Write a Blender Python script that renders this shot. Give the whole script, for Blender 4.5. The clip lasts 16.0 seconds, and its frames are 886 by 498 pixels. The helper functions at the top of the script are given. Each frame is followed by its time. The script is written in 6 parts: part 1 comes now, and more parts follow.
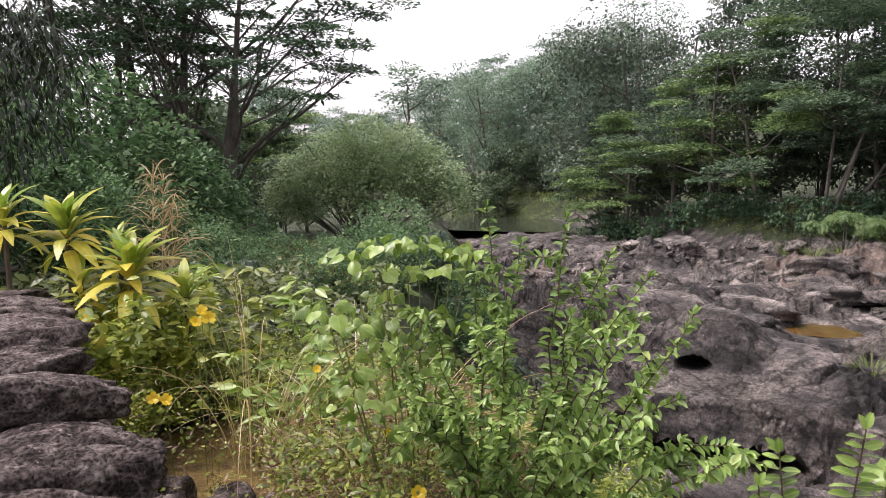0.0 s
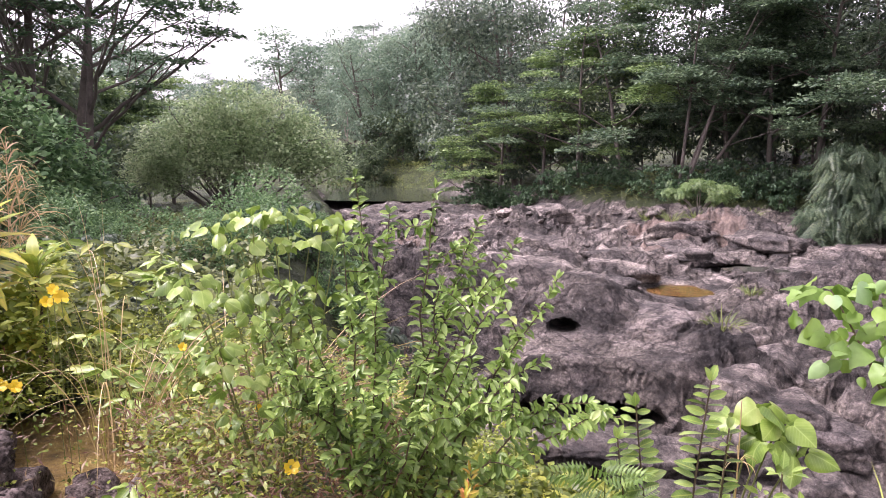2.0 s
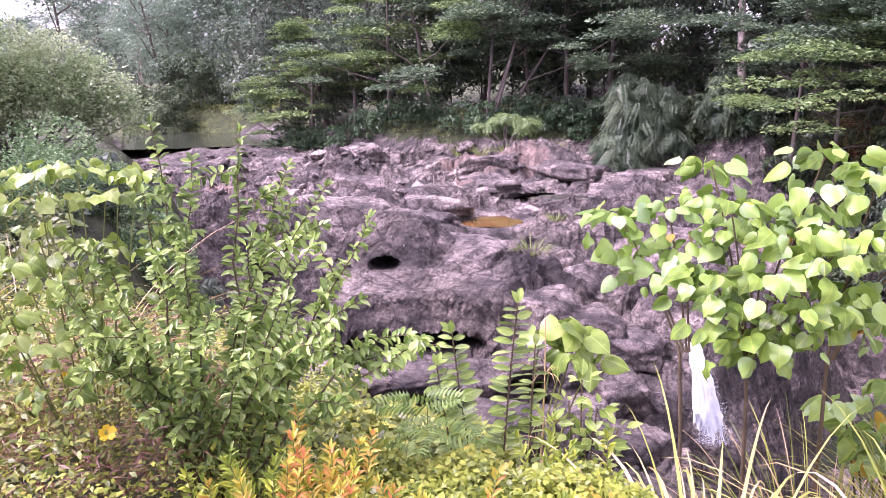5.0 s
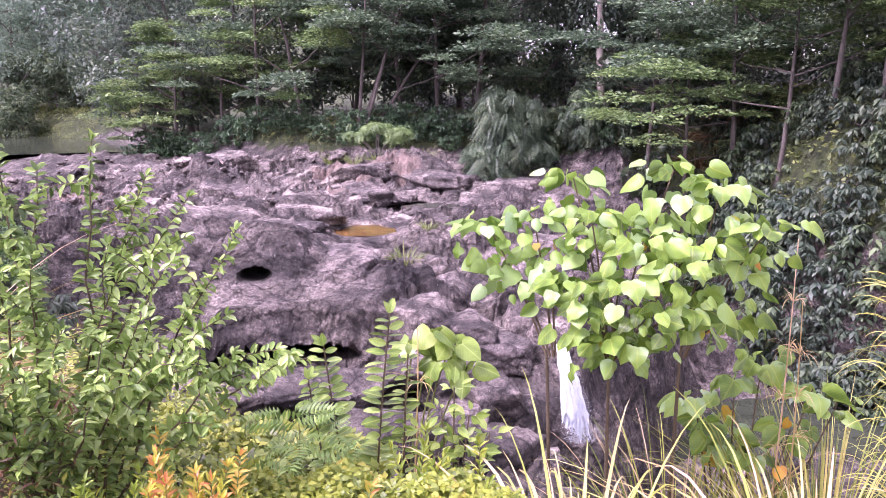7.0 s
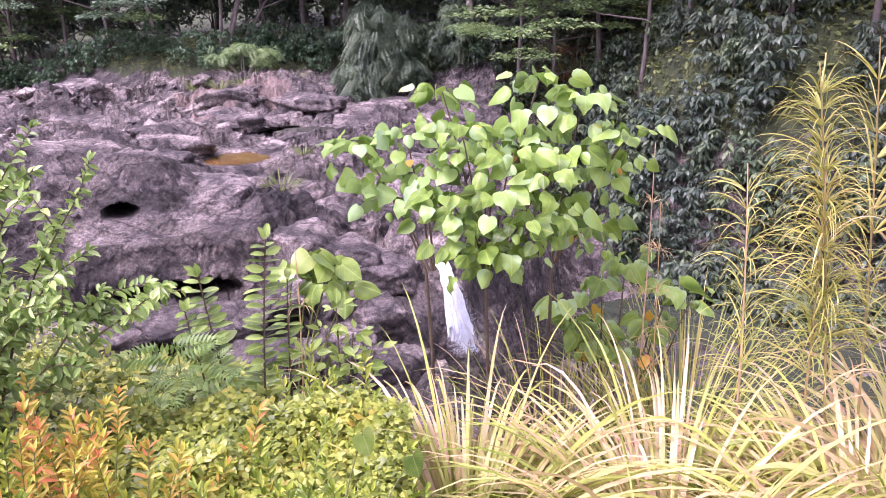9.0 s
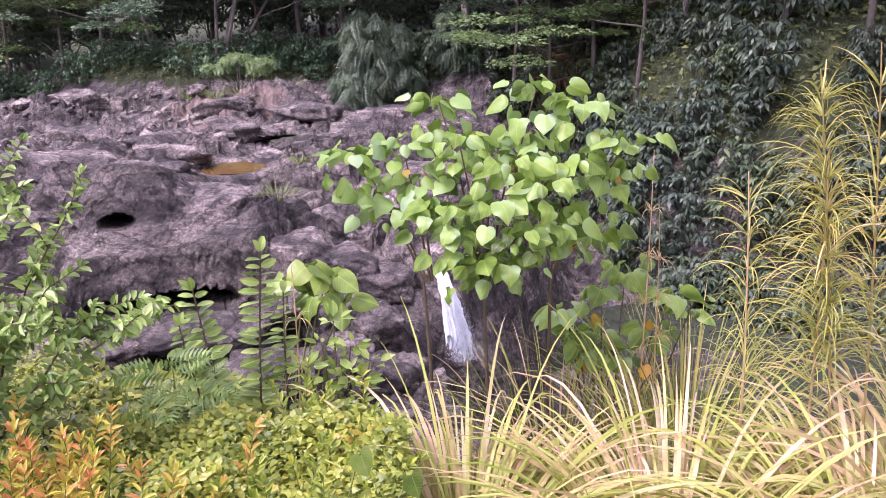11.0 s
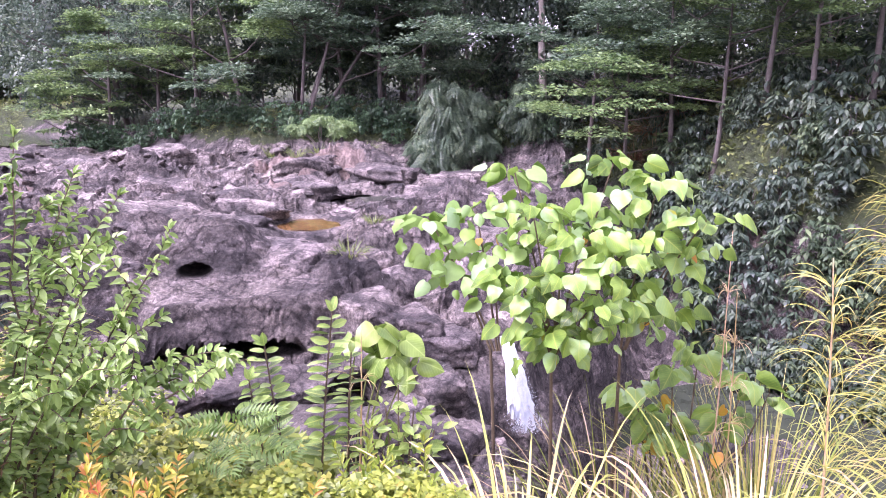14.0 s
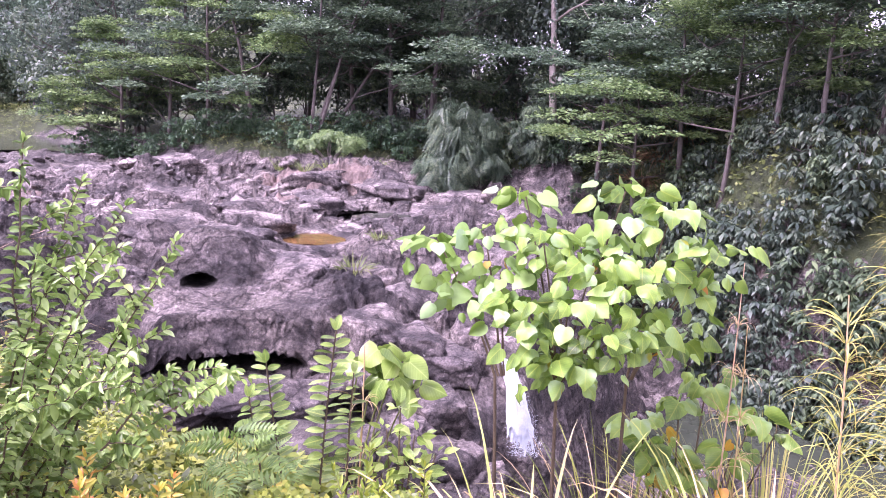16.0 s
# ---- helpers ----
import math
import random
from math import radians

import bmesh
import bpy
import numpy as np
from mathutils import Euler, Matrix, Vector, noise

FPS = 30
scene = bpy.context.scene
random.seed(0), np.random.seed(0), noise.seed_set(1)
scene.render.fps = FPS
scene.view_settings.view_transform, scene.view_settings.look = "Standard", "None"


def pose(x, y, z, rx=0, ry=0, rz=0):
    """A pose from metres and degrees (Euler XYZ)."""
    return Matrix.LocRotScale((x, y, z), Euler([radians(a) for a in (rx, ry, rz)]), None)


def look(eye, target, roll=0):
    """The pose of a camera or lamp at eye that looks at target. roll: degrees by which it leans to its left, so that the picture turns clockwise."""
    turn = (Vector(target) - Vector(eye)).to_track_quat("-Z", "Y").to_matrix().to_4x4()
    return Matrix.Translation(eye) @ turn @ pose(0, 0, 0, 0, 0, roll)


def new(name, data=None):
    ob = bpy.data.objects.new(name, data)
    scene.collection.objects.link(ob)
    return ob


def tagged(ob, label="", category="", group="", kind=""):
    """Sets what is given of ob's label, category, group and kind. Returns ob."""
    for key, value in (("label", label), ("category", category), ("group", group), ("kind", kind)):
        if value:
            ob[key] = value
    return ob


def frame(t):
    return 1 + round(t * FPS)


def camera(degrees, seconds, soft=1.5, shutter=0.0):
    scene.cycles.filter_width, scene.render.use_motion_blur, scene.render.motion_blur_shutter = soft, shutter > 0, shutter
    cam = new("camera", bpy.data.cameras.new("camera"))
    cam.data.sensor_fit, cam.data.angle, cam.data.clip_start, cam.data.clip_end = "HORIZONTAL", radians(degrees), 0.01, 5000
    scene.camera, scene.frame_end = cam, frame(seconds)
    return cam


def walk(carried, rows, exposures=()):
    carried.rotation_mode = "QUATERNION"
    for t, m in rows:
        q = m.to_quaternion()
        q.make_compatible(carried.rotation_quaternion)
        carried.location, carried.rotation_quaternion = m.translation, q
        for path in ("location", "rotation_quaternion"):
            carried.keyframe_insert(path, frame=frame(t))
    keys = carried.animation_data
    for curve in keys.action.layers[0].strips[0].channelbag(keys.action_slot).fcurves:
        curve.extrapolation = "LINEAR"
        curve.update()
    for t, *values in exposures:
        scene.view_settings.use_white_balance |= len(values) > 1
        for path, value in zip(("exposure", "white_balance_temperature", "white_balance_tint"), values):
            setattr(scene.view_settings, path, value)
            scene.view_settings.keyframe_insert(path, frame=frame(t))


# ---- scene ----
# Camera: a hand-held pan over a lava-rock river gorge, eye 1.6 m over the terrace.


def shot(x, y, z, yaw, pitch, roll):
    """Eye, then degrees: yaw to the left, pitch up, roll anticlockwise about the view."""
    return Matrix.Translation((x, y, z)) @ Euler((0, 0, radians(yaw))).to_matrix().to_4x4() @ \
        Euler((radians(90 + pitch), 0, 0)).to_matrix().to_4x4() @ Euler((0, 0, radians(roll))).to_matrix().to_4x4()


cam = camera(61.47, 16.0, soft=0.7)
PATH = [
    (0.0, shot(-0.054, -0.019, 1.591, 26.12, -5.93, -0.28)),
    (0.5, shot(-0.054, -0.000, 1.586, 25.24, -6.26, -0.10)),
    (1.0, shot(-0.052, 0.011, 1.594, 23.54, -6.74, 0.23)),
    (1.5, shot(-0.039, 0.007, 1.589, 20.55, -7.58, -0.16)),
    (2.0, shot(-0.033, 0.003, 1.590, 16.67, -8.29, -0.17)),
    (2.5, shot(-0.036, 0.010, 1.585, 12.37, -8.61, 0.37)),
    (3.0, shot(-0.050, 0.002, 1.579, 7.09, -9.41, -0.13)),
    (3.2, shot(-0.045, 0.013, 1.575, 7.12, -10.13, -1.76)),
    (5.3, shot(-0.005, -0.028, 1.599, 1.21, -13.07, -1.19)),
    (5.5, shot(-0.008, -0.029, 1.602, -0.00, -12.39, -1.09)),
    (6.0, shot(-0.001, -0.030, 1.604, -2.71, -11.51, 0.10)),
    (6.5, shot(-0.001, -0.025, 1.602, -5.17, -11.77, 0.21)),
    (7.0, shot(0.004, -0.018, 1.601, -7.25, -12.50, 0.01)),
    (7.5, shot(0.006, -0.009, 1.600, -8.47, -12.84, 0.25)),
    (8.0, shot(0.010, -0.012, 1.600, -8.52, -13.19, -0.10)),
    (8.5, shot(0.014, -0.027, 1.594, -12.25, -15.37, 0.08)),
    (9.0, shot(0.021, -0.035, 1.589, -16.67, -18.57, -0.94)),
    (9.2, shot(0.030, -0.035, 1.588, -18.17, -19.27, -1.17)),
    (11.3, shot(0.031, 0.006, 1.593, -16.16, -17.28, -1.46)),
    (11.5, shot(0.018, 0.005, 1.613, -14.54, -16.00, -1.71)),
    (12.0, shot(0.013, 0.019, 1.615, -11.66, -12.58, -0.60)),
    (12.5, shot(0.013, 0.034, 1.613, -11.42, -11.78, 0.33)),
    (13.0, shot(0.009, 0.018, 1.614, -10.64, -11.46, 0.37)),
    (13.5, shot(0.013, 0.025, 1.612, -11.38, -11.70, 0.64)),
    (14.0, shot(0.018, 0.000, 1.610, -11.56, -13.04, 0.31)),
    (14.5, shot(0.022, 0.005, 1.614, -14.33, -13.83, 0.02)),
    (15.0, shot(0.015, 0.018, 1.617, -12.80, -12.17, 1.25)),
    (15.5, shot(0.010, 0.025, 1.616, -12.06, -11.29, 2.12)),
    (16.0, shot(0.011, 0.039, 1.614, -11.17, -11.61, 2.32)),
]
walk(cam, PATH, exposures=[
    (0.0, 1.0, 6550, 21), (1.5, 1.38, 6500, 29), (3.0, 1.88, 6250, 46), (5.5, 2.03, 6050, 55),
    (9.0, 1.80, 5950, 53), (11.5, 1.50, 6000, 47), (12.5, 1.90, 5750, 47), (16.0, 2.14, 5800, 56)])

# ---- world and sun: bright overcast ----
world = bpy.data.worlds.new("overcast_sky")
scene.world = world
world.use_nodes = True
wn = world.node_tree
wn.nodes.clear()
w_out = wn.nodes.new("ShaderNodeOutputWorld")
w_bg = wn.nodes.new("ShaderNodeBackground")
w_sky = wn.nodes.new("ShaderNodeTexSky")
w_sky.sky_type = "NISHITA"
w_sky.sun_disc = False
w_sky.sun_elevation = radians(59)
w_sky.sun_rotation = radians(254)
w_sky.air_density = 1.0
w_sky.dust_density = 3.0
w_hs = wn.nodes.new("ShaderNodeHueSaturation")
w_hs.inputs["Saturation"].default_value = 0.12
w_hs.inputs["Value"].default_value = 1.0
w_bg.inputs["Strength"].default_value = 0.15
wn.links.new(w_sky.outputs["Color"], w_hs.inputs["Color"])
wn.links.new(w_hs.outputs["Color"], w_bg.inputs["Color"])
wn.links.new(w_bg.outputs["Background"], w_out.inputs["Surface"])

sun_data = bpy.data.lights.new("sun", "SUN")
sun_data.energy = 1.5
sun_data.angle = radians(22)
sun_data.color = (1.0, 0.97, 0.92)
sun = new("sun", sun_data)
sun.matrix_world = look((-34, -10, 60), (0, 0, 0))

# ---- materials ----


def nodes_of(name):
    m = bpy.data.materials.new(name)
    m.use_nodes = True
    t = m.node_tree
    t.nodes.clear()
    return m, t


def add(t, kind, **values):
    n = t.nodes.new(kind)
    for k, v in values.items():
        n.inputs[k.replace("_", " ")].default_value = v
    return n


def ramp(t, source, stops):
    r = t.nodes.new("ShaderNodeValToRGB")
    while len(r.color_ramp.elements) < len(stops):
        r.color_ramp.elements.new(0.5)
    for e, (p, c) in zip(r.color_ramp.elements, stops):
        e.position, e.color = p, (*c, 1)
    t.links.new(source, r.inputs[0])
    return r


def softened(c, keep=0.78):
    """Painted haze for far leaves: a colour drawn a little towards its own grey."""
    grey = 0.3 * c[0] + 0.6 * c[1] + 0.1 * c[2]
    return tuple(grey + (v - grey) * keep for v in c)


def leaf_material(name, stops, rough=0.45, through_light=0.3, patch=1.5, veins=False, keep=1.0):
    """Foliage: a colour for each leaf, slow drift over the plant, light through the blade."""
    m, t = nodes_of(name)
    stops = [(p, softened(c, keep)) for p, c in stops]
    out, pb = t.nodes.new("ShaderNodeOutputMaterial"), add(t, "ShaderNodeBsdfPrincipled", Roughness=rough)
    geo, info = t.nodes.new("ShaderNodeNewGeometry"), t.nodes.new("ShaderNodeObjectInfo")
    tc = t.nodes.new("ShaderNodeTexCoord")
    nz = add(t, "ShaderNodeTexNoise", Scale=patch, Detail=2.0)
    t.links.new(tc.outputs["Object"], nz.inputs["Vector"])
    a = t.nodes.new("ShaderNodeMath")
    t.links.new(geo.outputs["Random Per Island"], a.inputs[0])
    t.links.new(info.outputs["Random"], a.inputs[1])
    f = t.nodes.new("ShaderNodeMath")
    f.operation = "FRACT"
    t.links.new(a.outputs[0], f.inputs[0])
    mx = t.nodes.new("ShaderNodeMath")
    mx.operation = "MULTIPLY_ADD"
    mx.inputs[1].default_value = 0.62
    t.links.new(f.outputs[0], mx.inputs[0])
    sc = t.nodes.new("ShaderNodeMath")
    sc.operation = "MULTIPLY_ADD"
    sc.inputs[1].default_value, sc.inputs[2].default_value = 1.1, -0.36
    t.links.new(nz.outputs["Fac"], sc.inputs[0])
    t.links.new(sc.outputs[0], mx.inputs[2])
    r = ramp(t, mx.outputs[0], stops)
    fine = add(t, "ShaderNodeTexNoise", Scale=60.0, Detail=2.0)
    t.links.new(tc.outputs["Object"], fine.inputs["Vector"])
    mul = t.nodes.new("ShaderNodeMix")
    mul.data_type, mul.blend_type = "RGBA", "MULTIPLY"
    mul.inputs[0].default_value = 0.35
    t.links.new(r.outputs[0], mul.inputs[6])
    t.links.new(fine.outputs["Fac"], mul.inputs[7])
    colour = mul.outputs[2]
    if veins:
        xyz = t.nodes.new("ShaderNodeSeparateXYZ")
        t.links.new(tc.outputs["Object"], xyz.inputs[0])
        ab = t.nodes.new("ShaderNodeMath")
        ab.operation = "ABSOLUTE"
        t.links.new(xyz.outputs[0], ab.inputs[0])
        slant = t.nodes.new("ShaderNodeMath")
        slant.operation = "MULTIPLY_ADD"
        slant.inputs[1].default_value = -0.8
        t.links.new(ab.outputs[0], slant.inputs[0])
        t.links.new(xyz.outputs[1], slant.inputs[2])
        wave = t.nodes.new("ShaderNodeMath")
        wave.operation = "PINGPONG"
        wave.inputs[1].default_value = 0.065
        t.links.new(slant.outputs[0], wave.inputs[0])
        rib = ramp(t, ab.outputs[0], [(0.0, (1, 1, 1)), (0.035, (0, 0, 0))])
        side = ramp(t, wave.outputs[0], [(0.0, (0.55, 0.55, 0.55)), (0.014, (0, 0, 0))])
        mx2 = t.nodes.new("ShaderNodeMath")
        mx2.operation = "MAXIMUM"
        t.links.new(rib.outputs[0], mx2.inputs[0])
        t.links.new(side.outputs[0], mx2.inputs[1])
        lighter = t.nodes.new("ShaderNodeMix")
        lighter.data_type = "RGBA"
        lighter.inputs[7].default_value = (*[min(1, v * 1.25 + 0.05) for v in stops[-1][1]], 1)
        sc2 = t.nodes.new("ShaderNodeMath")
        sc2.operation = "MULTIPLY"
        sc2.inputs[1].default_value = 0.38
        t.links.new(mx2.outputs[0], sc2.inputs[0])
        t.links.new(sc2.outputs[0], lighter.inputs[0])
        t.links.new(colour, lighter.inputs[6])
        colour = lighter.outputs[2]
    t.links.new(colour, pb.inputs["Base Color"])
    tr = t.nodes.new("ShaderNodeBsdfTranslucent")
    t.links.new(r.outputs[0], tr.inputs["Color"])
    mix = t.nodes.new("ShaderNodeMixShader")
    mix.inputs[0].default_value = through_light
    t.links.new(pb.outputs[0], mix.inputs[1])
    t.links.new(tr.outputs[0], mix.inputs[2])
    t.links.new(mix.outputs[0], out.inputs["Surface"])
    return m


def rough_material(name, stops, scale=1.0, rough=0.85, bump=0.4, bump_scale=12.0, spots=None, spec=0.5, carve=0.05, coords=None, pits=0.0):
    """Stone, soil and bark: blotches at two scales, pits, a little relief."""
    m, t = nodes_of(name)
    out, pb = t.nodes.new("ShaderNodeOutputMaterial"), add(t, "ShaderNodeBsdfPrincipled", Roughness=rough)
    pb.inputs["Specular IOR Level"].default_value = spec
    tc = t.nodes.new("ShaderNodeTexCoord")
    big = add(t, "ShaderNodeTexNoise", Scale=scale, Detail=8.0, Roughness=0.62)
    small = add(t, "ShaderNodeTexNoise", Scale=bump_scale, Detail=9.0, Roughness=0.76)
    place = coords(t) if coords else tc.outputs["Object"]
    for n in (big, small):
        t.links.new(place, n.inputs["Vector"])
    mixv = t.nodes.new("ShaderNodeMath")
    mixv.operation = "MULTIPLY_ADD"
    mixv.inputs[1].default_value = 0.45
    t.links.new(small.outputs["Fac"], mixv.inputs[0])
    half = t.nodes.new("ShaderNodeMath")
    half.operation = "MULTIPLY"
    half.inputs[1].default_value = 0.6
    t.links.new(big.outputs["Fac"], half.inputs[0])
    t.links.new(half.outputs[0], mixv.inputs[2])
    r = ramp(t, mixv.outputs[0], stops)
    colour = r.outputs[0]
    if spots:
        sp = add(t, "ShaderNodeTexNoise", Scale=spots[1], Detail=6.0, Roughness=0.65)
        t.links.new(place, sp.inputs["Vector"])
        k = ramp(t, sp.outputs["Fac"], [(spots[2], (0, 0, 0)), (spots[2] + spots[3], (1, 1, 1))])
        mx = t.nodes.new("ShaderNodeMix")
        mx.data_type = "RGBA"
        mx.inputs[7].default_value = (*spots[0], 1)
        t.links.new(k.outputs[0], mx.inputs[0])
        t.links.new(colour, mx.inputs[6])
        colour = mx.outputs[2]
    b = add(t, "ShaderNodeBump", Strength=bump, Distance=carve)
    t.links.new(small.outputs["Fac"], b.inputs["Height"])
    if pits:
        vor = add(t, "ShaderNodeTexVoronoi", Scale=pits)
        warp = t.nodes.new("ShaderNodeVectorMath")
        warp.operation = "MULTIPLY_ADD"
        warp.inputs[1].default_value = (0.06, 0.06, 0.06)
        t.links.new(small.outputs["Color"], warp.inputs[0])
        t.links.new(place, warp.inputs[2])
        t.links.new(warp.outputs[0], vor.inputs["Vector"])
        # colour carries the pits' shade too: hollows darkened, raised rims lightened
        pit_shade = ramp(t, vor.outputs["Distance"], [(0.1, (0.2, 0.2, 0.2)), (0.4, (0.85, 0.85, 0.85)), (0.7, (1.25, 1.25, 1.25))])
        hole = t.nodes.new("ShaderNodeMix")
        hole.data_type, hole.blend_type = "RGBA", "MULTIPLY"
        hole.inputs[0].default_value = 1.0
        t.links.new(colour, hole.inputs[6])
        t.links.new(pit_shade.outputs[0], hole.inputs[7])
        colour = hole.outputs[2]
        b2 = add(t, "ShaderNodeBump", Strength=0.8, Distance=0.01)
        t.links.new(vor.outputs["Distance"], b2.inputs["Height"])
        t.links.new(b.outputs[0], b2.inputs["Normal"])
        b = b2
    t.links.new(colour, pb.inputs["Base Color"])
    t.links.new(b.outputs[0], pb.inputs["Normal"])
    t.links.new(pb.outputs[0], out.inputs["Surface"])
    return m


def water_material(name, colour, rough=0.08, ripple=0.15, scale=3.0):
    m, t = nodes_of(name)
    out, pb = t.nodes.new("ShaderNodeOutputMaterial"), add(t, "ShaderNodeBsdfPrincipled", Roughness=rough, IOR=1.33)
    pb.inputs["Base Color"].default_value = (*colour, 1)
    tc = t.nodes.new("ShaderNodeTexCoord")
    n = add(t, "ShaderNodeTexNoise", Scale=scale, Detail=4.0)
    t.links.new(tc.outputs["Object"], n.inputs["Vector"])
    b = add(t, "ShaderNodeBump", Strength=ripple, Distance=0.1)
    t.links.new(n.outputs["Fac"], b.inputs["Height"])
    t.links.new(b.outputs[0], pb.inputs["Normal"])
    c = ramp(t, n.outputs["Fac"], [(0.3, tuple(v * 0.7 for v in colour)), (0.7, colour)])
    t.links.new(c.outputs[0], pb.inputs["Base Color"])
    t.links.new(pb.outputs[0], out.inputs["Surface"])
    return m




def ground_material(name="gorge_ground", only_rock=False, fine=1.0, tone=1.0, carve=1.0):
    """Lava rock, rusty patches, grassy soil and bare mossy earth, each where the land has it."""
    m, t = nodes_of(name)
    out, pb = t.nodes.new("ShaderNodeOutputMaterial"), add(t, "ShaderNodeBsdfPrincipled", Roughness=0.78)
    tc = t.nodes.new("ShaderNodeNewGeometry")

    def noise_at(scale, detail, rough, stretch=None):
        n = add(t, "ShaderNodeTexNoise", Scale=scale * fine, Detail=detail, Roughness=rough)
        if stretch:
            mp = t.nodes.new("ShaderNodeMapping")
            mp.inputs["Scale"].default_value = stretch
            t.links.new(tc.outputs["Position"], mp.inputs["Vector"])
            t.links.new(mp.outputs[0], n.inputs["Vector"])
        else:
            t.links.new(tc.outputs["Position"], n.inputs["Vector"])
        return n.outputs["Fac"]

    def blend(k, a, b):
        x = t.nodes.new("ShaderNodeMix")
        x.data_type = "RGBA"
        t.links.new(k, x.inputs[0])
        t.links.new(a, x.inputs[6])
        t.links.new(b, x.inputs[7])
        return x.outputs[2]

    def mask(name, edge, width=0.25):
        at = t.nodes.new("ShaderNodeAttribute")
        at.attribute_name = name
        ad = t.nodes.new("ShaderNodeMath")
        ad.operation = "MULTIPLY_ADD"
        ad.inputs[1].default_value = 1.0
        half = t.nodes.new("ShaderNodeMath")
        half.operation = "MULTIPLY_ADD"
        half.inputs[1].default_value, half.inputs[2].default_value = 1.2, -0.6
        t.links.new(noise_at(2.2, 6, 0.65), half.inputs[0])
        t.links.new(at.outputs["Fac"], ad.inputs[0])
        t.links.new(half.outputs[0], ad.inputs[2])
        return ramp(t, ad.outputs[0], [(edge, (0, 0, 0)), (edge + width, (1, 1, 1))]).outputs[0]

    rock = ramp(t, noise_at(0.45, 9, 0.7), [(p, tuple(v * tone for v in c)) for p, c in [(0.35, (0.036, 0.032, 0.031)), (0.45, (0.082, 0.073, 0.067)),
                                            (0.54, (0.145, 0.128, 0.114)), (0.66, (0.255, 0.228, 0.198))]]).outputs[0]
    grain = ramp(t, noise_at(10.0, 9, 0.8), [(0.36, (0.22, 0.20, 0.21)), (0.45, (0.66, 0.64, 0.65)), (0.54, (1.08, 1.05, 1.05)), (0.64, (1.9, 1.84, 1.8))]).outputs[0]
    mul = t.nodes.new("ShaderNodeMix")
    mul.data_type, mul.blend_type = "RGBA", "MULTIPLY"
    mul.inputs[0].default_value = 1.0
    t.links.new(rock, mul.inputs[6])
    t.links.new(grain, mul.inputs[7])
    worn = ramp(t, noise_at(0.8, 5, 0.6, (1.0, 1.0, 2.2)), [(0.36, (0.5, 0.49, 0.5)), (0.5, (1.0, 1.0, 1.0)), (0.6, (1.5, 1.5, 1.54)), (0.7, (1.9, 1.88, 1.92))]).outputs[0]
    patchy = t.nodes.new("ShaderNodeMix")
    patchy.data_type, patchy.blend_type = "RGBA", "MULTIPLY"
    patchy.inputs[0].default_value = 1.0
    t.links.new(mul.outputs[2], patchy.inputs[6])
    t.links.new(worn, patchy.inputs[7])
    mul = patchy
    rust = ramp(t, noise_at(3.0, 6, 0.7), [(0.35, (0.14, 0.105, 0.092)), (0.65, (0.34, 0.255, 0.21))]).outputs[0]
    vor = t.nodes.new("ShaderNodeTexVoronoi")
    vor.feature = "DISTANCE_TO_EDGE"
    vor.inputs["Scale"].default_value = 1.1 * fine
    warp = t.nodes.new("ShaderNodeVectorMath")
    warp.operation = "MULTIPLY_ADD"
    warp.inputs[1].default_value = (0.9 / fine, 0.9 / fine, 0.9 / fine)
    wn3 = add(t, "ShaderNodeTexNoise", Scale=1.6 * fine, Detail=4.0)
    t.links.new(tc.outputs["Position"], wn3.inputs["Vector"])
    t.links.new(wn3.outputs["Color"], warp.inputs[0])
    t.links.new(tc.outputs["Position"], warp.inputs[2])
    t.links.new(warp.outputs[0], vor.inputs["Vector"])
    # the cracks' dark depth is put into the colour; no relief follows it
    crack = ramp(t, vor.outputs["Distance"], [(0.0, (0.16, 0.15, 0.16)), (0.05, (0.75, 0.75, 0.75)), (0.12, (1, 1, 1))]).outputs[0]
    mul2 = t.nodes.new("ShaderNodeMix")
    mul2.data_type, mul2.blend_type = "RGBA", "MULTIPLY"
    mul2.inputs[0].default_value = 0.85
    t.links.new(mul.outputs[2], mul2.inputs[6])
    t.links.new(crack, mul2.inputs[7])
    pock = t.nodes.new("ShaderNodeTexVoronoi")
    pock.inputs["Scale"].default_value = 4.2 * fine
    t.links.new(warp.outputs[0], pock.inputs["Vector"])
    # shade in the pock hollows is painted into the colour, rims lightened
    pit_shade = ramp(t, pock.outputs["Distance"], [(0.08, (0.68, 0.66, 0.66)), (0.35, (0.97, 0.96, 0.96)), (0.75, (1.12, 1.11, 1.1))]).outputs[0]
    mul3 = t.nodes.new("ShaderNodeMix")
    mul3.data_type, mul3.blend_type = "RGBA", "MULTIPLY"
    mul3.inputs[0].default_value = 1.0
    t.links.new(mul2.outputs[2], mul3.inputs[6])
    t.links.new(pit_shade, mul3.inputs[7])
    mul2 = mul3
    lichen = ramp(t, noise_at(7.0, 5, 0.6), [(0.66, (0, 0, 0)), (0.72, (0.8, 0.8, 0.8))]).outputs[0]
    pale = t.nodes.new("ShaderNodeRGB")
    pale.outputs[0].default_value = (0.33, 0.32, 0.29, 1)
    stone = mul2.outputs[2] if only_rock else blend(mask("rust", 0.45), mul2.outputs[2], rust)
    stone = blend(lichen, stone, pale.outputs[0])
    green = ramp(t, noise_at(0.9, 8, 0.7), [(0.35, (0.018, 0.026, 0.010)), (0.55, (0.05, 0.07, 0.02)), (0.7, (0.13, 0.14, 0.045))]).outputs[0]
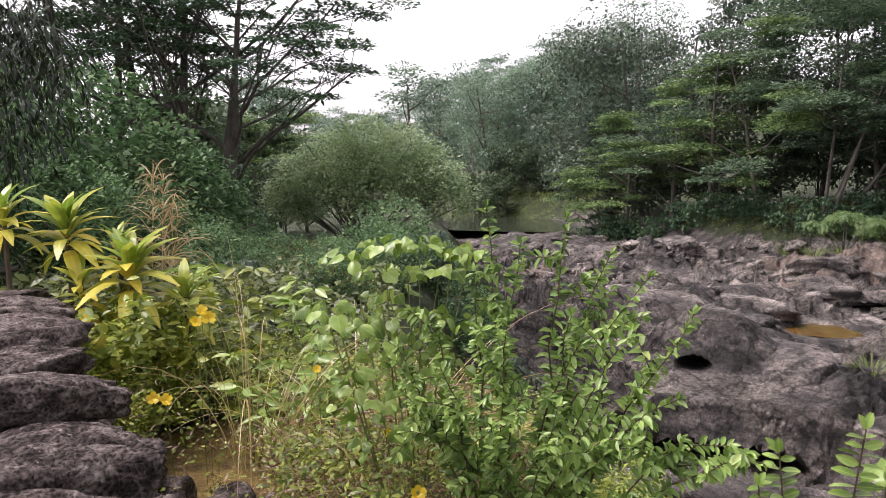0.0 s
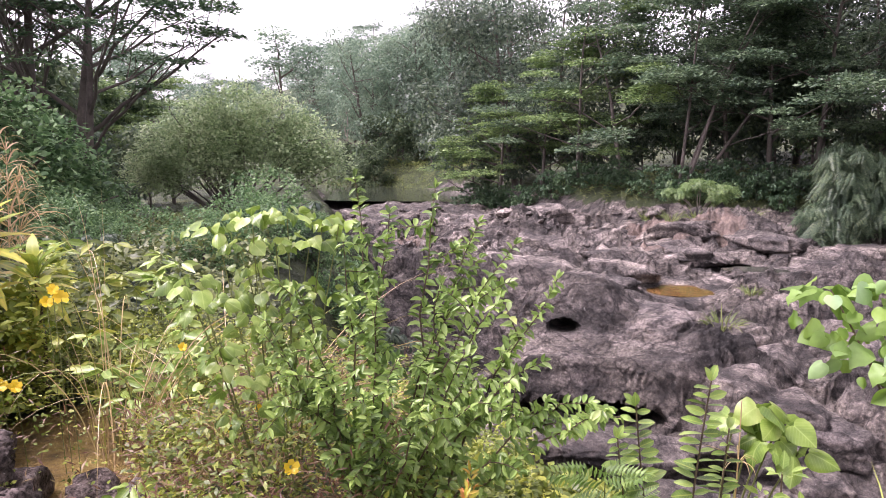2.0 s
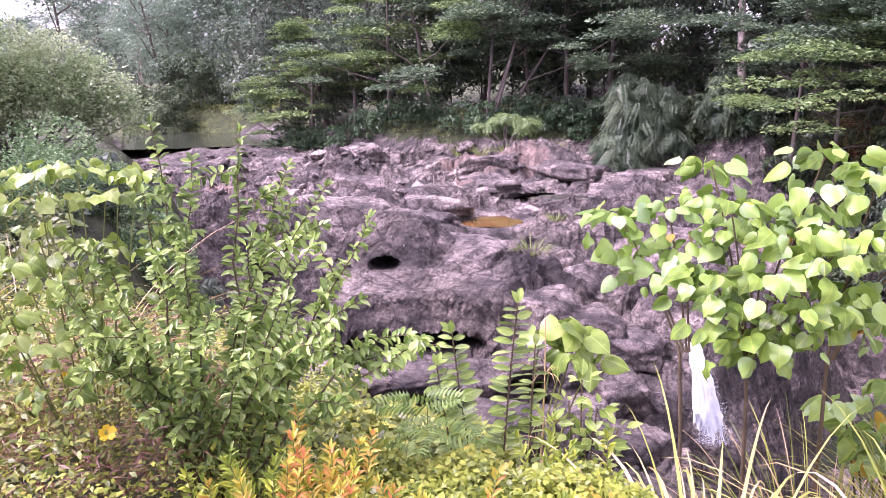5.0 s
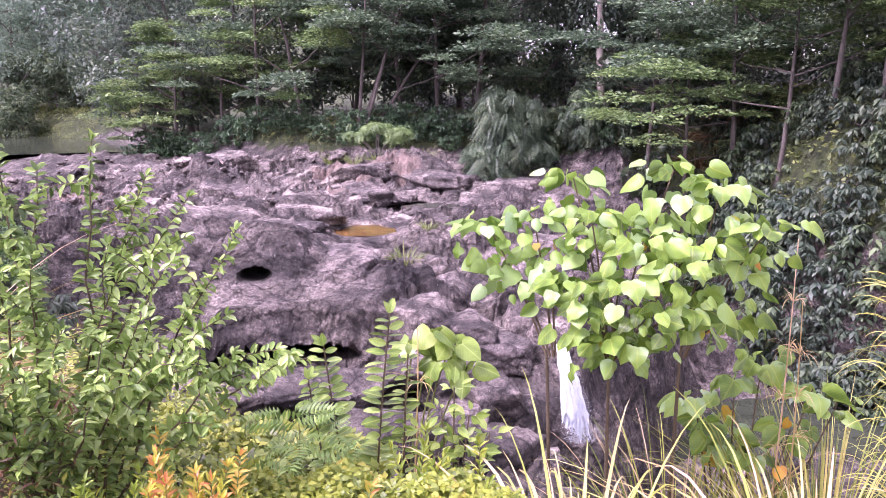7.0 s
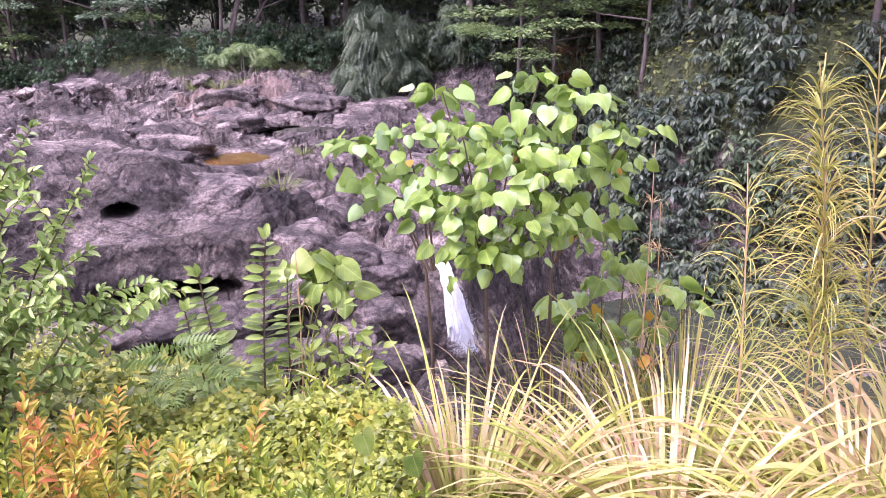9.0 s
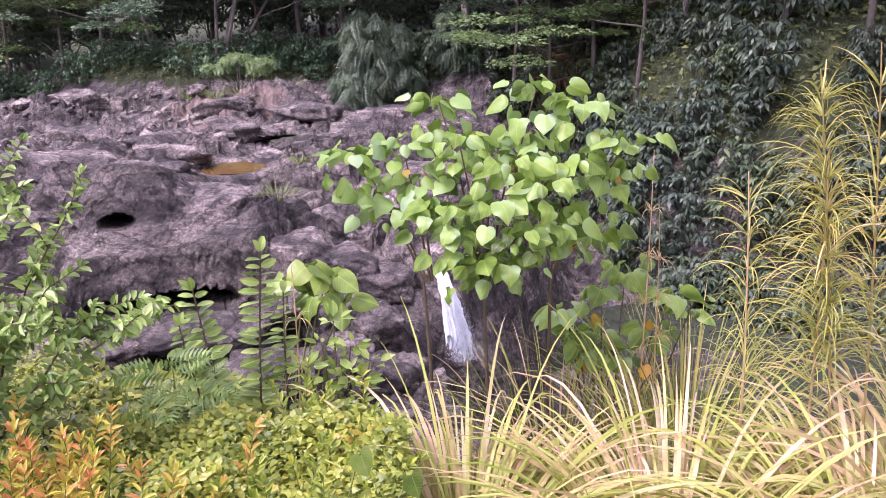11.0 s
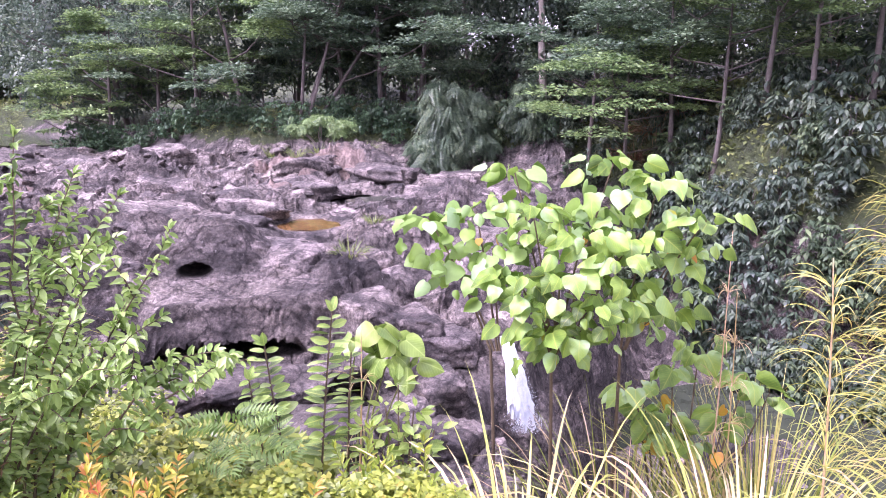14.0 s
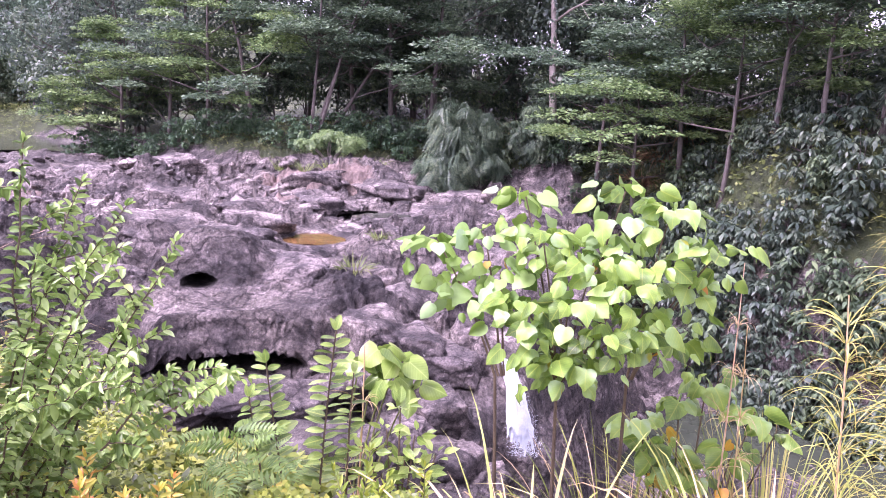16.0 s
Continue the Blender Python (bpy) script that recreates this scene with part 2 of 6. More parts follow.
    soil = ramp(t, noise_at(5.0, 8, 0.7), [(0.35, (0.13, 0.085, 0.03)), (0.5, (0.31, 0.20, 0.06)), (0.62, (0.40, 0.29, 0.085)), (0.75, (0.24, 0.24, 0.055))]).outputs[0]
    colour = stone
    if not only_rock:
        colour = blend(mask("rocky", 0.4, 0.1), green, stone)
        colour = blend(mask("bare", 0.4), colour, soil)
    t.links.new(colour, pb.inputs["Base Color"])
    b1 = add(t, "ShaderNodeBump", Strength=1.0, Distance=0.26 / fine * carve)
    t.links.new(noise_at(2.6, 12, 0.8), b1.inputs["Height"])
    b2 = add(t, "ShaderNodeBump", Strength=0.8, Distance=0.11 / fine * carve)
    t.links.new(noise_at(15, 9, 0.8), b2.inputs["Height"])
    t.links.new(b1.outputs[0], b2.inputs["Normal"])
    b3 = add(t, "ShaderNodeBump", Strength=0.6, Distance=0.08 / fine * carve)
    t.links.new(pock.outputs["Distance"], b3.inputs["Height"])
    t.links.new(b2.outputs[0], b3.inputs["Normal"])
    t.links.new(b3.outputs[0], pb.inputs["Normal"])
    t.links.new(pb.outputs[0], out.inputs["Surface"])
    return m


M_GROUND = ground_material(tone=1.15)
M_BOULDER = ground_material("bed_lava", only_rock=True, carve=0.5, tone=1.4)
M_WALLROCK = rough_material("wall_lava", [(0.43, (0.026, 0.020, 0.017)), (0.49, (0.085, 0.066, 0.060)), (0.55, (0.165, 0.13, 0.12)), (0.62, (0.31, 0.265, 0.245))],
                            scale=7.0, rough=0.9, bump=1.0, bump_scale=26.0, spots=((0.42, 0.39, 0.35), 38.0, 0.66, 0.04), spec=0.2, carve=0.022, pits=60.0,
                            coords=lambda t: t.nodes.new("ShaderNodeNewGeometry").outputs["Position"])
M_BARK = rough_material("grey_bark", [(0.35, (0.05, 0.042, 0.036)), (0.6, (0.13, 0.11, 0.095)), (0.75, (0.24, 0.21, 0.18))],
                        scale=1.2, bump_scale=9.0)
M_PALEBARK = rough_material("pale_bark", [(0.35, (0.16, 0.14, 0.12)), (0.6, (0.33, 0.29, 0.25)), (0.75, (0.5, 0.46, 0.4))],
                            scale=1.2, bump_scale=9.0)
M_STEM = rough_material("brown_stem", [(0.35, (0.05, 0.035, 0.022)), (0.6, (0.13, 0.095, 0.055)), (0.75, (0.2, 0.16, 0.09))],
                        scale=6.0, bump_scale=60.0)
M_GREENSTEM = rough_material("green_stem", [(0.35, (0.09, 0.12, 0.03)), (0.6, (0.2, 0.22, 0.07)), (0.75, (0.32, 0.3, 0.12))],
                             scale=6.0, bump_scale=60.0)
# extra blue in these far-bank leaves stands for haze
M_ALBIZIA = leaf_material("albizia_leaves", [(0.1, (0.046, 0.087, 0.059)), (0.5, (0.112, 0.180, 0.102)), (0.9, (0.211, 0.304, 0.161))], patch=0.25, through_light=0.32, keep=1.0)
M_BRIGHTALB = leaf_material("bright_albizia_leaves", [(0.1, (0.085, 0.157, 0.064)), (0.5, (0.187, 0.293, 0.102)), (0.9, (0.315, 0.433, 0.153))], patch=0.25, through_light=0.32, keep=1.0)
# darkened colour: crowns as silhouettes on the sky, shrubs as shade under trees
M_SILHOUETTE = leaf_material("feathery_shaded_leaves", [(0.1, (0.032, 0.073, 0.041)), (0.5, (0.071, 0.143, 0.068)), (0.9, (0.143, 0.245, 0.100))], patch=0.3, keep=1.0)
M_FOAM = rough_material("white_water", [(0.35, (0.48, 0.54, 0.58)), (0.65, (0.74, 0.79, 0.82))], scale=3.0, rough=0.5, bump=0.3)
M_MANGO = leaf_material("mango_leaves", [(0.1, (0.018, 0.030, 0.016)), (0.5, (0.035, 0.055, 0.028)), (0.9, (0.08, 0.11, 0.05))], patch=0.5, through_light=0.15)
# distance haze is painted in: leaf colours made paler, bluer and greyer
M_HAZETREE = leaf_material("hazed_tree_leaves", [(0.1, (0.100, 0.174, 0.117)), (0.5, (0.190, 0.300, 0.195)), (0.9, (0.332, 0.459, 0.282))], patch=0.12, through_light=0.32, keep=0.9)
M_DARKLEAF = leaf_material("dark_glossy_leaves", [(0.1, (0.040, 0.068, 0.050)), (0.5, (0.086, 0.130, 0.086)), (0.9, (0.187, 0.241, 0.151))], patch=0.4, through_light=0.35, keep=1.0)
M_JUNGLE = leaf_material("jungle_leaves", [(0.1, (0.042, 0.077, 0.042)), (0.5, (0.098, 0.154, 0.077)), (0.9, (0.217, 0.287, 0.133))], rough=0.6, patch=0.5, through_light=0.32, keep=1.0)
M_BRIGHTLEAF = leaf_material("bright_feathery_leaves", [(0.1, (0.112, 0.203, 0.050)), (0.5, (0.223, 0.371, 0.084)), (0.9, (0.371, 0.506, 0.135))], patch=0.5)
M_ROUNDTREE = leaf_material("grey_green_tree_leaves", [(0.1, (0.19, 0.29, 0.13)), (0.5, (0.40, 0.53, 0.27)), (0.9, (0.67, 0.76, 0.48))], rough=0.3, patch=0.6, through_light=0.42, keep=1.0)
M_KUKUI = leaf_material("pale_kukui_leaves", [(0.1, (0.045, 0.10, 0.042)), (0.5, (0.125, 0.245, 0.095)), (0.9, (0.30, 0.45, 0.20))], rough=0.62, patch=0.4, through_light=0.32, keep=1.0)
M_WEEP = leaf_material("weeping_leaves", [(0.1, (0.045, 0.085, 0.05)), (0.5, (0.10, 0.16, 0.09)), (0.9, (0.21, 0.28, 0.15))], patch=0.6, through_light=0.32, keep=1.0)
# guava and heart leaves: the pale mint stop paints in the sky's sheen
M_GUAVA = leaf_material("guava_leaves", [(0.1, (0.077, 0.138, 0.037)), (0.4, (0.206, 0.339, 0.073)), (0.7, (0.372, 0.530, 0.136)), (0.88, (0.495, 0.636, 0.282)), (0.98, (0.599, 0.615, 0.104))], rough=0.38, patch=1.2, veins=True)
M_HEART = leaf_material("heart_shaped_leaves", [(0.08, (0.066, 0.133, 0.021)), (0.28, (0.151, 0.277, 0.042)), (0.5, (0.273, 0.431, 0.073)), (0.72, (0.312, 0.492, 0.157)), (0.88, (0.396, 0.574, 0.324)), (0.98, (0.518, 0.513, 0.052))], rough=0.45, through_light=0.38, patch=1.2, veins=True)
M_HEARTMASS = leaf_material("heart_leaves_joined", [(0.08, (0.066, 0.133, 0.021)), (0.28, (0.151, 0.277, 0.042)), (0.5, (0.273, 0.431, 0.073)), (0.72, (0.312, 0.492, 0.157)), (0.88, (0.396, 0.574, 0.324)), (0.98, (0.518, 0.513, 0.052))], rough=0.45, through_light=0.38, patch=1.2)
M_BROAD = leaf_material("broad_green_leaves", [(0.1, (0.11, 0.20, 0.03)), (0.5, (0.26, 0.39, 0.07)), (0.9, (0.45, 0.55, 0.17))], rough=0.35, patch=1.5, veins=True)
M_YELLOWLEAF = leaf_material("yellowed_leaves", [(0.1, (0.5, 0.36, 0.03)), (0.5, (0.6, 0.36, 0.03)), (0.9, (0.6, 0.22, 0.03))], patch=2.0, veins=True)
M_COVER = leaf_material("ground_cover_leaves", [(0.1, (0.10, 0.15, 0.022)), (0.45, (0.26, 0.33, 0.042)), (0.8, (0.43, 0.47, 0.075)), (0.97, (0.60, 0.44, 0.08))], patch=2.5)
M_REDTIP = leaf_material("red_tipped_leaves", [(0.1, (0.62, 0.22, 0.08)), (0.28, (0.64, 0.40, 0.08)), (0.55, (0.52, 0.50, 0.06)), (0.9, (0.34, 0.42, 0.05))], patch=3.0)
M_LIME = leaf_material("lime_shrub_leaves", [(0.1, (0.14, 0.23, 0.025)), (0.55, (0.32, 0.42, 0.045)), (0.85, (0.50, 0.54, 0.065)), (0.97, (0.64, 0.45, 0.07))], patch=3.0)
M_BANKHERB = leaf_material("bank_herb_leaves", [(0.1, (0.06, 0.085, 0.025)), (0.5, (0.14, 0.18, 0.05)), (0.9, (0.28, 0.31, 0.10))], patch=0.5)
M_GUAVAMASS = leaf_material("guava_leaves_joined", [(0.1, (0.077, 0.138, 0.037)), (0.4, (0.206, 0.339, 0.073)), (0.7, (0.372, 0.530, 0.136)), (0.88, (0.495, 0.636, 0.282)), (0.98, (0.599, 0.615, 0.104))], rough=0.38, patch=1.2)
M_HERB = leaf_material("herb_leaves", [(0.1, (0.055, 0.085, 0.012)), (0.5, (0.19, 0.25, 0.036)), (0.9, (0.46, 0.48, 0.08))], patch=1.5)
M_DRYHERB = leaf_material("dry_reddish_herbs", [(0.1, (0.12, 0.042, 0.03)), (0.5, (0.22, 0.115, 0.06)), (0.9, (0.38, 0.28, 0.14))], patch=2.0)
M_TI = leaf_material("ti_leaves", [(0.1, (0.20, 0.28, 0.036)), (0.4, (0.46, 0.48, 0.06)), (0.75, (0.74, 0.64, 0.09)), (0.97, (0.80, 0.50, 0.07))], rough=0.35, patch=2.0, veins=True)
M_TIGREEN = leaf_material("green_ti_leaves", [(0.1, (0.12, 0.24, 0.03)), (0.5, (0.28, 0.40, 0.05)), (0.95, (0.5, 0.5, 0.07))], rough=0.35, patch=2.0, veins=True)
M_GRASS = leaf_material("yellow_grass", [(0.1, (0.23, 0.31, 0.04)), (0.35, (0.42, 0.47, 0.09)), (0.6, (0.62, 0.62, 0.20)), (0.8, (0.52, 0.47, 0.20)), (0.97, (0.65, 0.58, 0.38))], rough=0.5, through_light=0.35, patch=2.0)
M_DRYGRASS = leaf_material("dry_grass", [(0.1, (0.396, 0.312, 0.125)), (0.5, (0.594, 0.444, 0.203)), (0.9, (0.792, 0.552, 0.390))], patch=2.0)
M_PLUME = leaf_material("green_gold_reed", [(0.1, (0.26, 0.31, 0.063)), (0.5, (0.46, 0.45, 0.10)), (0.9, (0.66, 0.53, 0.18))], patch=2.0)
M_FLOWER = leaf_material("yellow_petals", [(0.1, (0.78, 0.52, 0.01)), (0.9, (0.85, 0.62, 0.02))], patch=2.0)
M_BANKGRASS = leaf_material("bank_grass", [(0.1, (0.085, 0.12, 0.03)), (0.5, (0.16, 0.215, 0.055)), (0.9, (0.30, 0.33, 0.11))], patch=0.3)
M_RIVER = water_material("dark_river_water", (0.045, 0.054, 0.038), rough=0.1, ripple=0.015, scale=1.5)
M_ORANGE = water_material("rusty_pool_water", (0.15, 0.085, 0.03), rough=0.06, ripple=0.05, scale=2.0)

# ---- builders ----


def mesh_of(name, verts, faces, mats, smooth=False, index=None):
    """A mesh from arrays; faces all have the same number of corners."""
    verts, faces = np.asarray(verts, float).reshape(-1, 3), np.asarray(faces, int)
    k = faces.shape[1]
    me = bpy.data.meshes.new(name)
    me.vertices.add(len(verts))
    me.vertices.foreach_set("co", verts.ravel())
    me.loops.add(faces.size)
    me.loops.foreach_set("vertex_index", faces.ravel())
    me.polygons.add(len(faces))
    me.polygons.foreach_set("loop_start", np.arange(0, faces.size, k))
    me.polygons.foreach_set("use_smooth", np.full(len(faces), smooth))
    for m in mats:
        me.materials.append(m)
    if index is not None:
        me.polygons.foreach_set("material_index", np.asarray(index, int))
    me.update(calc_edges=True)
    return me


def part(name, me, parent, label="", kind=""):
    ob = new(name, me)
    ob.parent = parent
    return tagged(ob, label, kind=kind)


def thing(name, place, label, category, group="", kind="", turn=0.0, size=1.0):
    ob = new(name)
    ob.empty_display_size = 0.1
    ob.matrix_basis = pose(*place, 0, 0, turn) @ Matrix.Diagonal((size, size, size, 1))
    return tagged(ob, label, category, group, kind)


def unit(v):
    return v / np.maximum(np.linalg.norm(v, axis=-1, keepdims=True), 1e-9)


def frames_of(axis, up):
    """Matrices whose y is the leaf's axis and whose z is near the given up."""
    y = unit(axis)
    x = unit(np.cross(y, up))
    z = np.cross(x, y)
    return np.stack([x, y, z], -1)


def scatter(tv, tf, mats, places, sizes):
    """Copies of a template merged into arrays."""
    n, k = len(places), len(tv)
    sizes = np.asarray(sizes, float).reshape(n, -1)
    v = np.einsum("nij,nkj->nki", mats, tv[None] * sizes[:, None, :]) + places[:, None, :]
    f = (tf[None] + (np.arange(n) * k)[:, None, None]).reshape(-1, tf.shape[1])
    return v.reshape(-1, 3), f


def tubes(lines, sides=6):
    """Tapered round tubes along polylines [(points, radii)] joined into arrays of quads."""
    vs, fs, base = [], [], 0
    ang = np.linspace(0, 2 * np.pi, sides, endpoint=False)
    for pts, rad in lines:
        pts, rad = np.asarray(pts, float), np.asarray(rad, float)
        d = unit(np.gradient(pts, axis=0))
        ref = np.where(np.abs(d[:, 2:3]) > 0.9, [[1.0, 0, 0]], [[0, 0, 1.0]])
        a = unit(np.cross(d, ref))
        b = np.cross(d, a)
        ring = pts[:, None] + rad[:, None, None] * (np.cos(ang)[None, :, None] * a[:, None] + np.sin(ang)[None, :, None] * b[:, None])
        n = len(pts)
        vs.append(ring.reshape(-1, 3))
        i, j = np.meshgrid(np.arange(n - 1), np.arange(sides), indexing="ij")
        j2 = (j + 1) % sides
        fs.append(np.stack([i * sides + j, i * sides + j2, (i + 1) * sides + j2, (i + 1) * sides + j], -1).reshape(-1, 4) + base)
        base += n * sides
    return np.concatenate(vs), np.concatenate(fs)


# leaf templates: x across, y along, z up; base at the origin, one unit long
LEAF = np.array([[0, 0, 0], [0.2, 0.28, 0.03], [0.21, 0.6, 0.02], [0, 1, -0.12], [-0.21, 0.6, 0.02], [-0.2, 0.28, 0.03], [0, 0.32, -0.04], [0, 0.66, -0.06]])
LEAF_T = np.array([[0, 1, 6], [1, 2, 7], [1, 7, 6], [2, 3, 7], [3, 4, 7], [4, 5, 6], [4, 6, 7], [5, 0, 6]])
OVAL = np.array([[0, 0, 0], [0.17, 0.16, 0.03], [0.25, 0.42, 0.04], [0.21, 0.72, 0.02], [0.08, 0.94, -0.05], [0, 1, -0.08], [-0.08, 0.94, -0.05], [-0.21, 0.72, 0.02], [-0.25, 0.42, 0.04], [-0.17, 0.16, 0.03], [0, 0.3, -0.03], [0, 0.65, -0.05]])
OVAL_T = np.array([[0, 1, 10], [1, 2, 10], [2, 3, 11], [2, 11, 10], [3, 4, 11], [4, 5, 11], [5, 6, 11], [6, 7, 11], [7, 8, 11], [8, 10, 11], [8, 9, 10], [9, 0, 10]])
CHIP = np.array([[0, 0, 0], [0.24, 0.45, 0.05], [0, 1, -0.06], [-0.24, 0.45, 0.05]])
CHIP_T = np.array([[0, 1, 3], [1, 2, 3]])
_half = [(0.0, 0.0), (0.13, -0.09), (0.31, -0.1), (0.45, 0.02), (0.5, 0.22), (0.46, 0.45), (0.35, 0.65), (0.18, 0.84), (0.0, 1.0)]
HEART = np.array([(x, y) for x, y in _half] + [(-x, y) for x, y in _half[1:-1]] + [(0, 0.2), (0, 0.45), (0, 0.72)])
HEART = np.concatenate([HEART, (0.10 * np.abs(HEART[:, :1]) - 0.55 * HEART[:, :1] ** 2 - 0.2 * np.maximum(0, HEART[:, 1:] - 0.3) ** 2 - 0.02)], 1)
FOLDED = HEART * [0.86, 1, 1] - np.stack([0 * HEART[:, 0], 0 * HEART[:, 0], 0.62 * np.abs(HEART[:, 0]) + 0.34 * HEART[:, 1] ** 2], -1)
WAVY = HEART * [1.06, 0.94, 1] + np.stack([0.05 * HEART[:, 1] ** 2, 0 * HEART[:, 0], 0.3 * np.abs(HEART[:, 0]) * np.sin(9 * HEART[:, 1] + 3 * HEART[:, 0]) - 0.5 * HEART[:, 1] ** 3], -1)
_side = [(0, 1, 16), (1, 2, 16), (2, 3, 16), (3, 4, 16), (4, 17, 16), (4, 5, 17), (5, 6, 17), (6, 18, 17), (6, 7, 18), (7, 8, 18)]
_flip = {0: 0, 8: 8, 16: 16, 17: 17, 18: 18, **{i: i + 8 for i in range(1, 8)}}
HEART_T = np.array(_side + [(_flip[c], _flip[b], _flip[a]) for a, b, c in _side])
_ys = np.linspace(0, 1, 7)
_w = np.array([0.05, 0.075, 0.085, 0.08, 0.06, 0.035, 0.0])
BLADE = np.concatenate([np.stack([_w, _ys, -0.12 * _ys ** 2], -1), np.stack([-_w, _ys, -0.12 * _ys ** 2], -1)])
BLADE_T = np.array([t for i in range(6) for t in ([i, i + 1, i + 8], [i, i + 8, i + 7])])
# frond: a pinnate leaf of many leaflets
_fr = []
for _i in range(9):
    for _s in (-1, 1):
        _y = 0.1 + _i * 0.1
        _l = 0.34 * (1 - 0.65 * abs(_y - 0.4))
        _fr.append([[0, _y, 0], [_s * _l * 0.5, _y + 0.02, 0.02], [_s * _l, _y + 0.14, -0.04], [_s * _l * 0.45, _y + 0.09, 0.02]])
FROND = np.array(_fr).reshape(-1, 3)
FROND_T = np.array([t for i in range(18) for t in ([4 * i, 4 * i + 1, 4 * i + 3], [4 * i + 1, 4 * i + 2, 4 * i + 3])])


def rand_dirs(rng, n):
    return unit(rng.normal(size=(n, 3)))


def leaf_cloud(rng, centres, radii, per, size, style, template=(CHIP, CHIP_T), vary=0.35):
    """Leaves in clumps round centres. style: tier, rosette, lit, droop, round."""
    centres, radii = np.asarray(centres, float), np.asarray(radii, float)
    n = len(centres) * per
    c, r = np.repeat(centres, per, 0), np.repeat(radii, per, 0)
    d = rand_dirs(rng, n)
    q = rng.random((n, 1)) ** (1 / 3)
    if style == "tier":
        flat = d * q
        p = c + r[:, None] * flat * [1, 1, 0.14] - r[:, None] * [0, 0, 0.12] * (flat[:, :2] ** 2).sum(1, keepdims=True)
        axis = unit(flat * [1, 1, 0.1] + rng.normal(size=(n, 3)) * [0.5, 0.5, 0.12])
        up = unit(np.array([0, 0, 1.0]) + rng.normal(size=(n, 3)) * 0.5)
    elif style == "rosette":
        d = unit(d * [1, 1, 0.25])
        p = c + r[:, None] * d * 0.15
        axis = unit(d + [0, 0, -0.9] + rng.normal(size=(n, 3)) * 0.3)
        up = unit(d * 0.7 + [0, 0, 0.8])
    elif style == "lit":
        p = c + r[:, None] * d * (0.4 + 0.6 * q)
        axis = unit(d * [1, 1, 0.2] + rng.normal(size=(n, 3)) * 0.6)
        up = unit(d * 0.6 + [0, 0, 1.0] + rng.normal(size=(n, 3)) * 0.35)
    elif style == "droop":
        p = c + r[:, None] * d * (0.45 + 0.55 * q)
        axis = unit(d * [0.7, 0.7, 0.3] + [0, 0, -0.9] + rng.normal(size=(n, 3)) * 0.25)
        up = unit(d + [0, 0, 0.3])
    else:
        p = c + r[:, None] * d * (0.55 + 0.45 * q) * [1, 1, 0.8]
        axis = unit(np.cross(d, rand_dirs(rng, n)) + d * 0.35 + [0, 0, -0.25])
        up = unit(d + [0, 0, 0.5] + rng.normal(size=(n, 3)) * 0.3)
    s = size * (1 + vary * rng.normal(size=n)).clip(0.4, 1.8)
    return scatter(template[0], template[1], frames_of(axis, up), p, np.repeat(s[:, None], 3, 1))


def branch(rng, start, way, length, r0, r1, bend=0.2, lift=0.0, steps=6):
    pts, d = [np.array(start, float)], unit(np.array(way, float))
    for _ in range(steps):
        d = unit(d + rng.normal(size=3) * bend * 0.5 + [0, 0, lift])
        pts.append(pts[-1] + d * length / steps)
    return np.array(pts), np.linspace(r0, r1, steps + 1), d


def grow(rng, height, trunk_r, fork=0.35, limbs=7, reach=0.45, rise=0.6, twigs=4, lean=(0, 0), stems=1, lift=0.05):
    """A tree's woody skeleton: tubes, and the tips that bear the leaves."""
    lines, tips = [], []
    for s in range(stems):
        off = np.array([0, 0, 0]) if stems == 1 else np.append(rng.normal(size=2) * trunk_r * 1.6, 0)
        way = np.array([lean[0] + rng.normal() * 0.06 * stems, lean[1] + rng.normal() * 0.06 * stems, 1.0])
        pts, rad, d = branch(rng, off - [0, 0, 0.3], way, height * 0.9, trunk_r, trunk_r * 0.25, bend=0.08, steps=9)
        lines.append((pts, rad))
        tips.append(pts[-1])
        for k in range(limbs):
            f = fork + (1 - fork) * (k + rng.random()) / limbs
            x = f * 9
            i = min(int(x), 8)
            st = pts[i] + (pts[i + 1] - pts[i]) * (x - i)
            a = rng.random() * 6.283 + k * 2.4
            ln = height * reach * (1.15 - 0.6 * f) * (0.75 + 0.5 * rng.random())
            w = np.array([np.cos(a), np.sin(a), rise * (0.5 + rng.random())])
            bp, br, bd = branch(rng, st, w, ln, trunk_r * 0.42 * (1.15 - 0.7 * f), trunk_r * 0.1, bend=0.25, lift=lift)
            lines.append((bp, br))
            tips.append(bp[-1])
            for _ in range(twigs):
                j = rng.integers(2, 6)
                tw = unit(bd + rng.normal(size=3) * [0.9, 0.9, 0.35])
                tp, tr, _d = branch(rng, bp[j], tw, ln * 0.45, br[j] * 0.6, trunk_r * 0.05, bend=0.3, lift=lift, steps=4)
                lines.append((tp, tr))
                tips.append(tp[-1])
    return lines, np.array(tips)


def tree_meshes(seed, bark, leaf, height, trunk_r, clump, per, size, style, template=(CHIP, CHIP_T), smooth=True, **kw):
    rng = np.random.default_rng(seed)
    lines, tips = grow(rng, height, trunk_r, **kw)
    thick = [l for l in lines if l[1][0] > trunk_r * 0.24]
    thin = [(l[0][::2], l[1][::2]) for l in lines if l[1][0] <= trunk_r * 0.24]
    tv, tf = tubes(thick, 6)
    if thin:
        wv, wf = tubes(thin, 3)
        tv, tf = np.concatenate([tv, wv]), np.concatenate([tf, wf + len(tv)])
    cv, cf = leaf_cloud(rng, tips, clump * (0.7 + 0.6 * rng.random(len(tips))), per, size, style, template)
    return mesh_of("trunk", tv, tf, [bark], True), mesh_of("crown", cv, cf, [leaf])


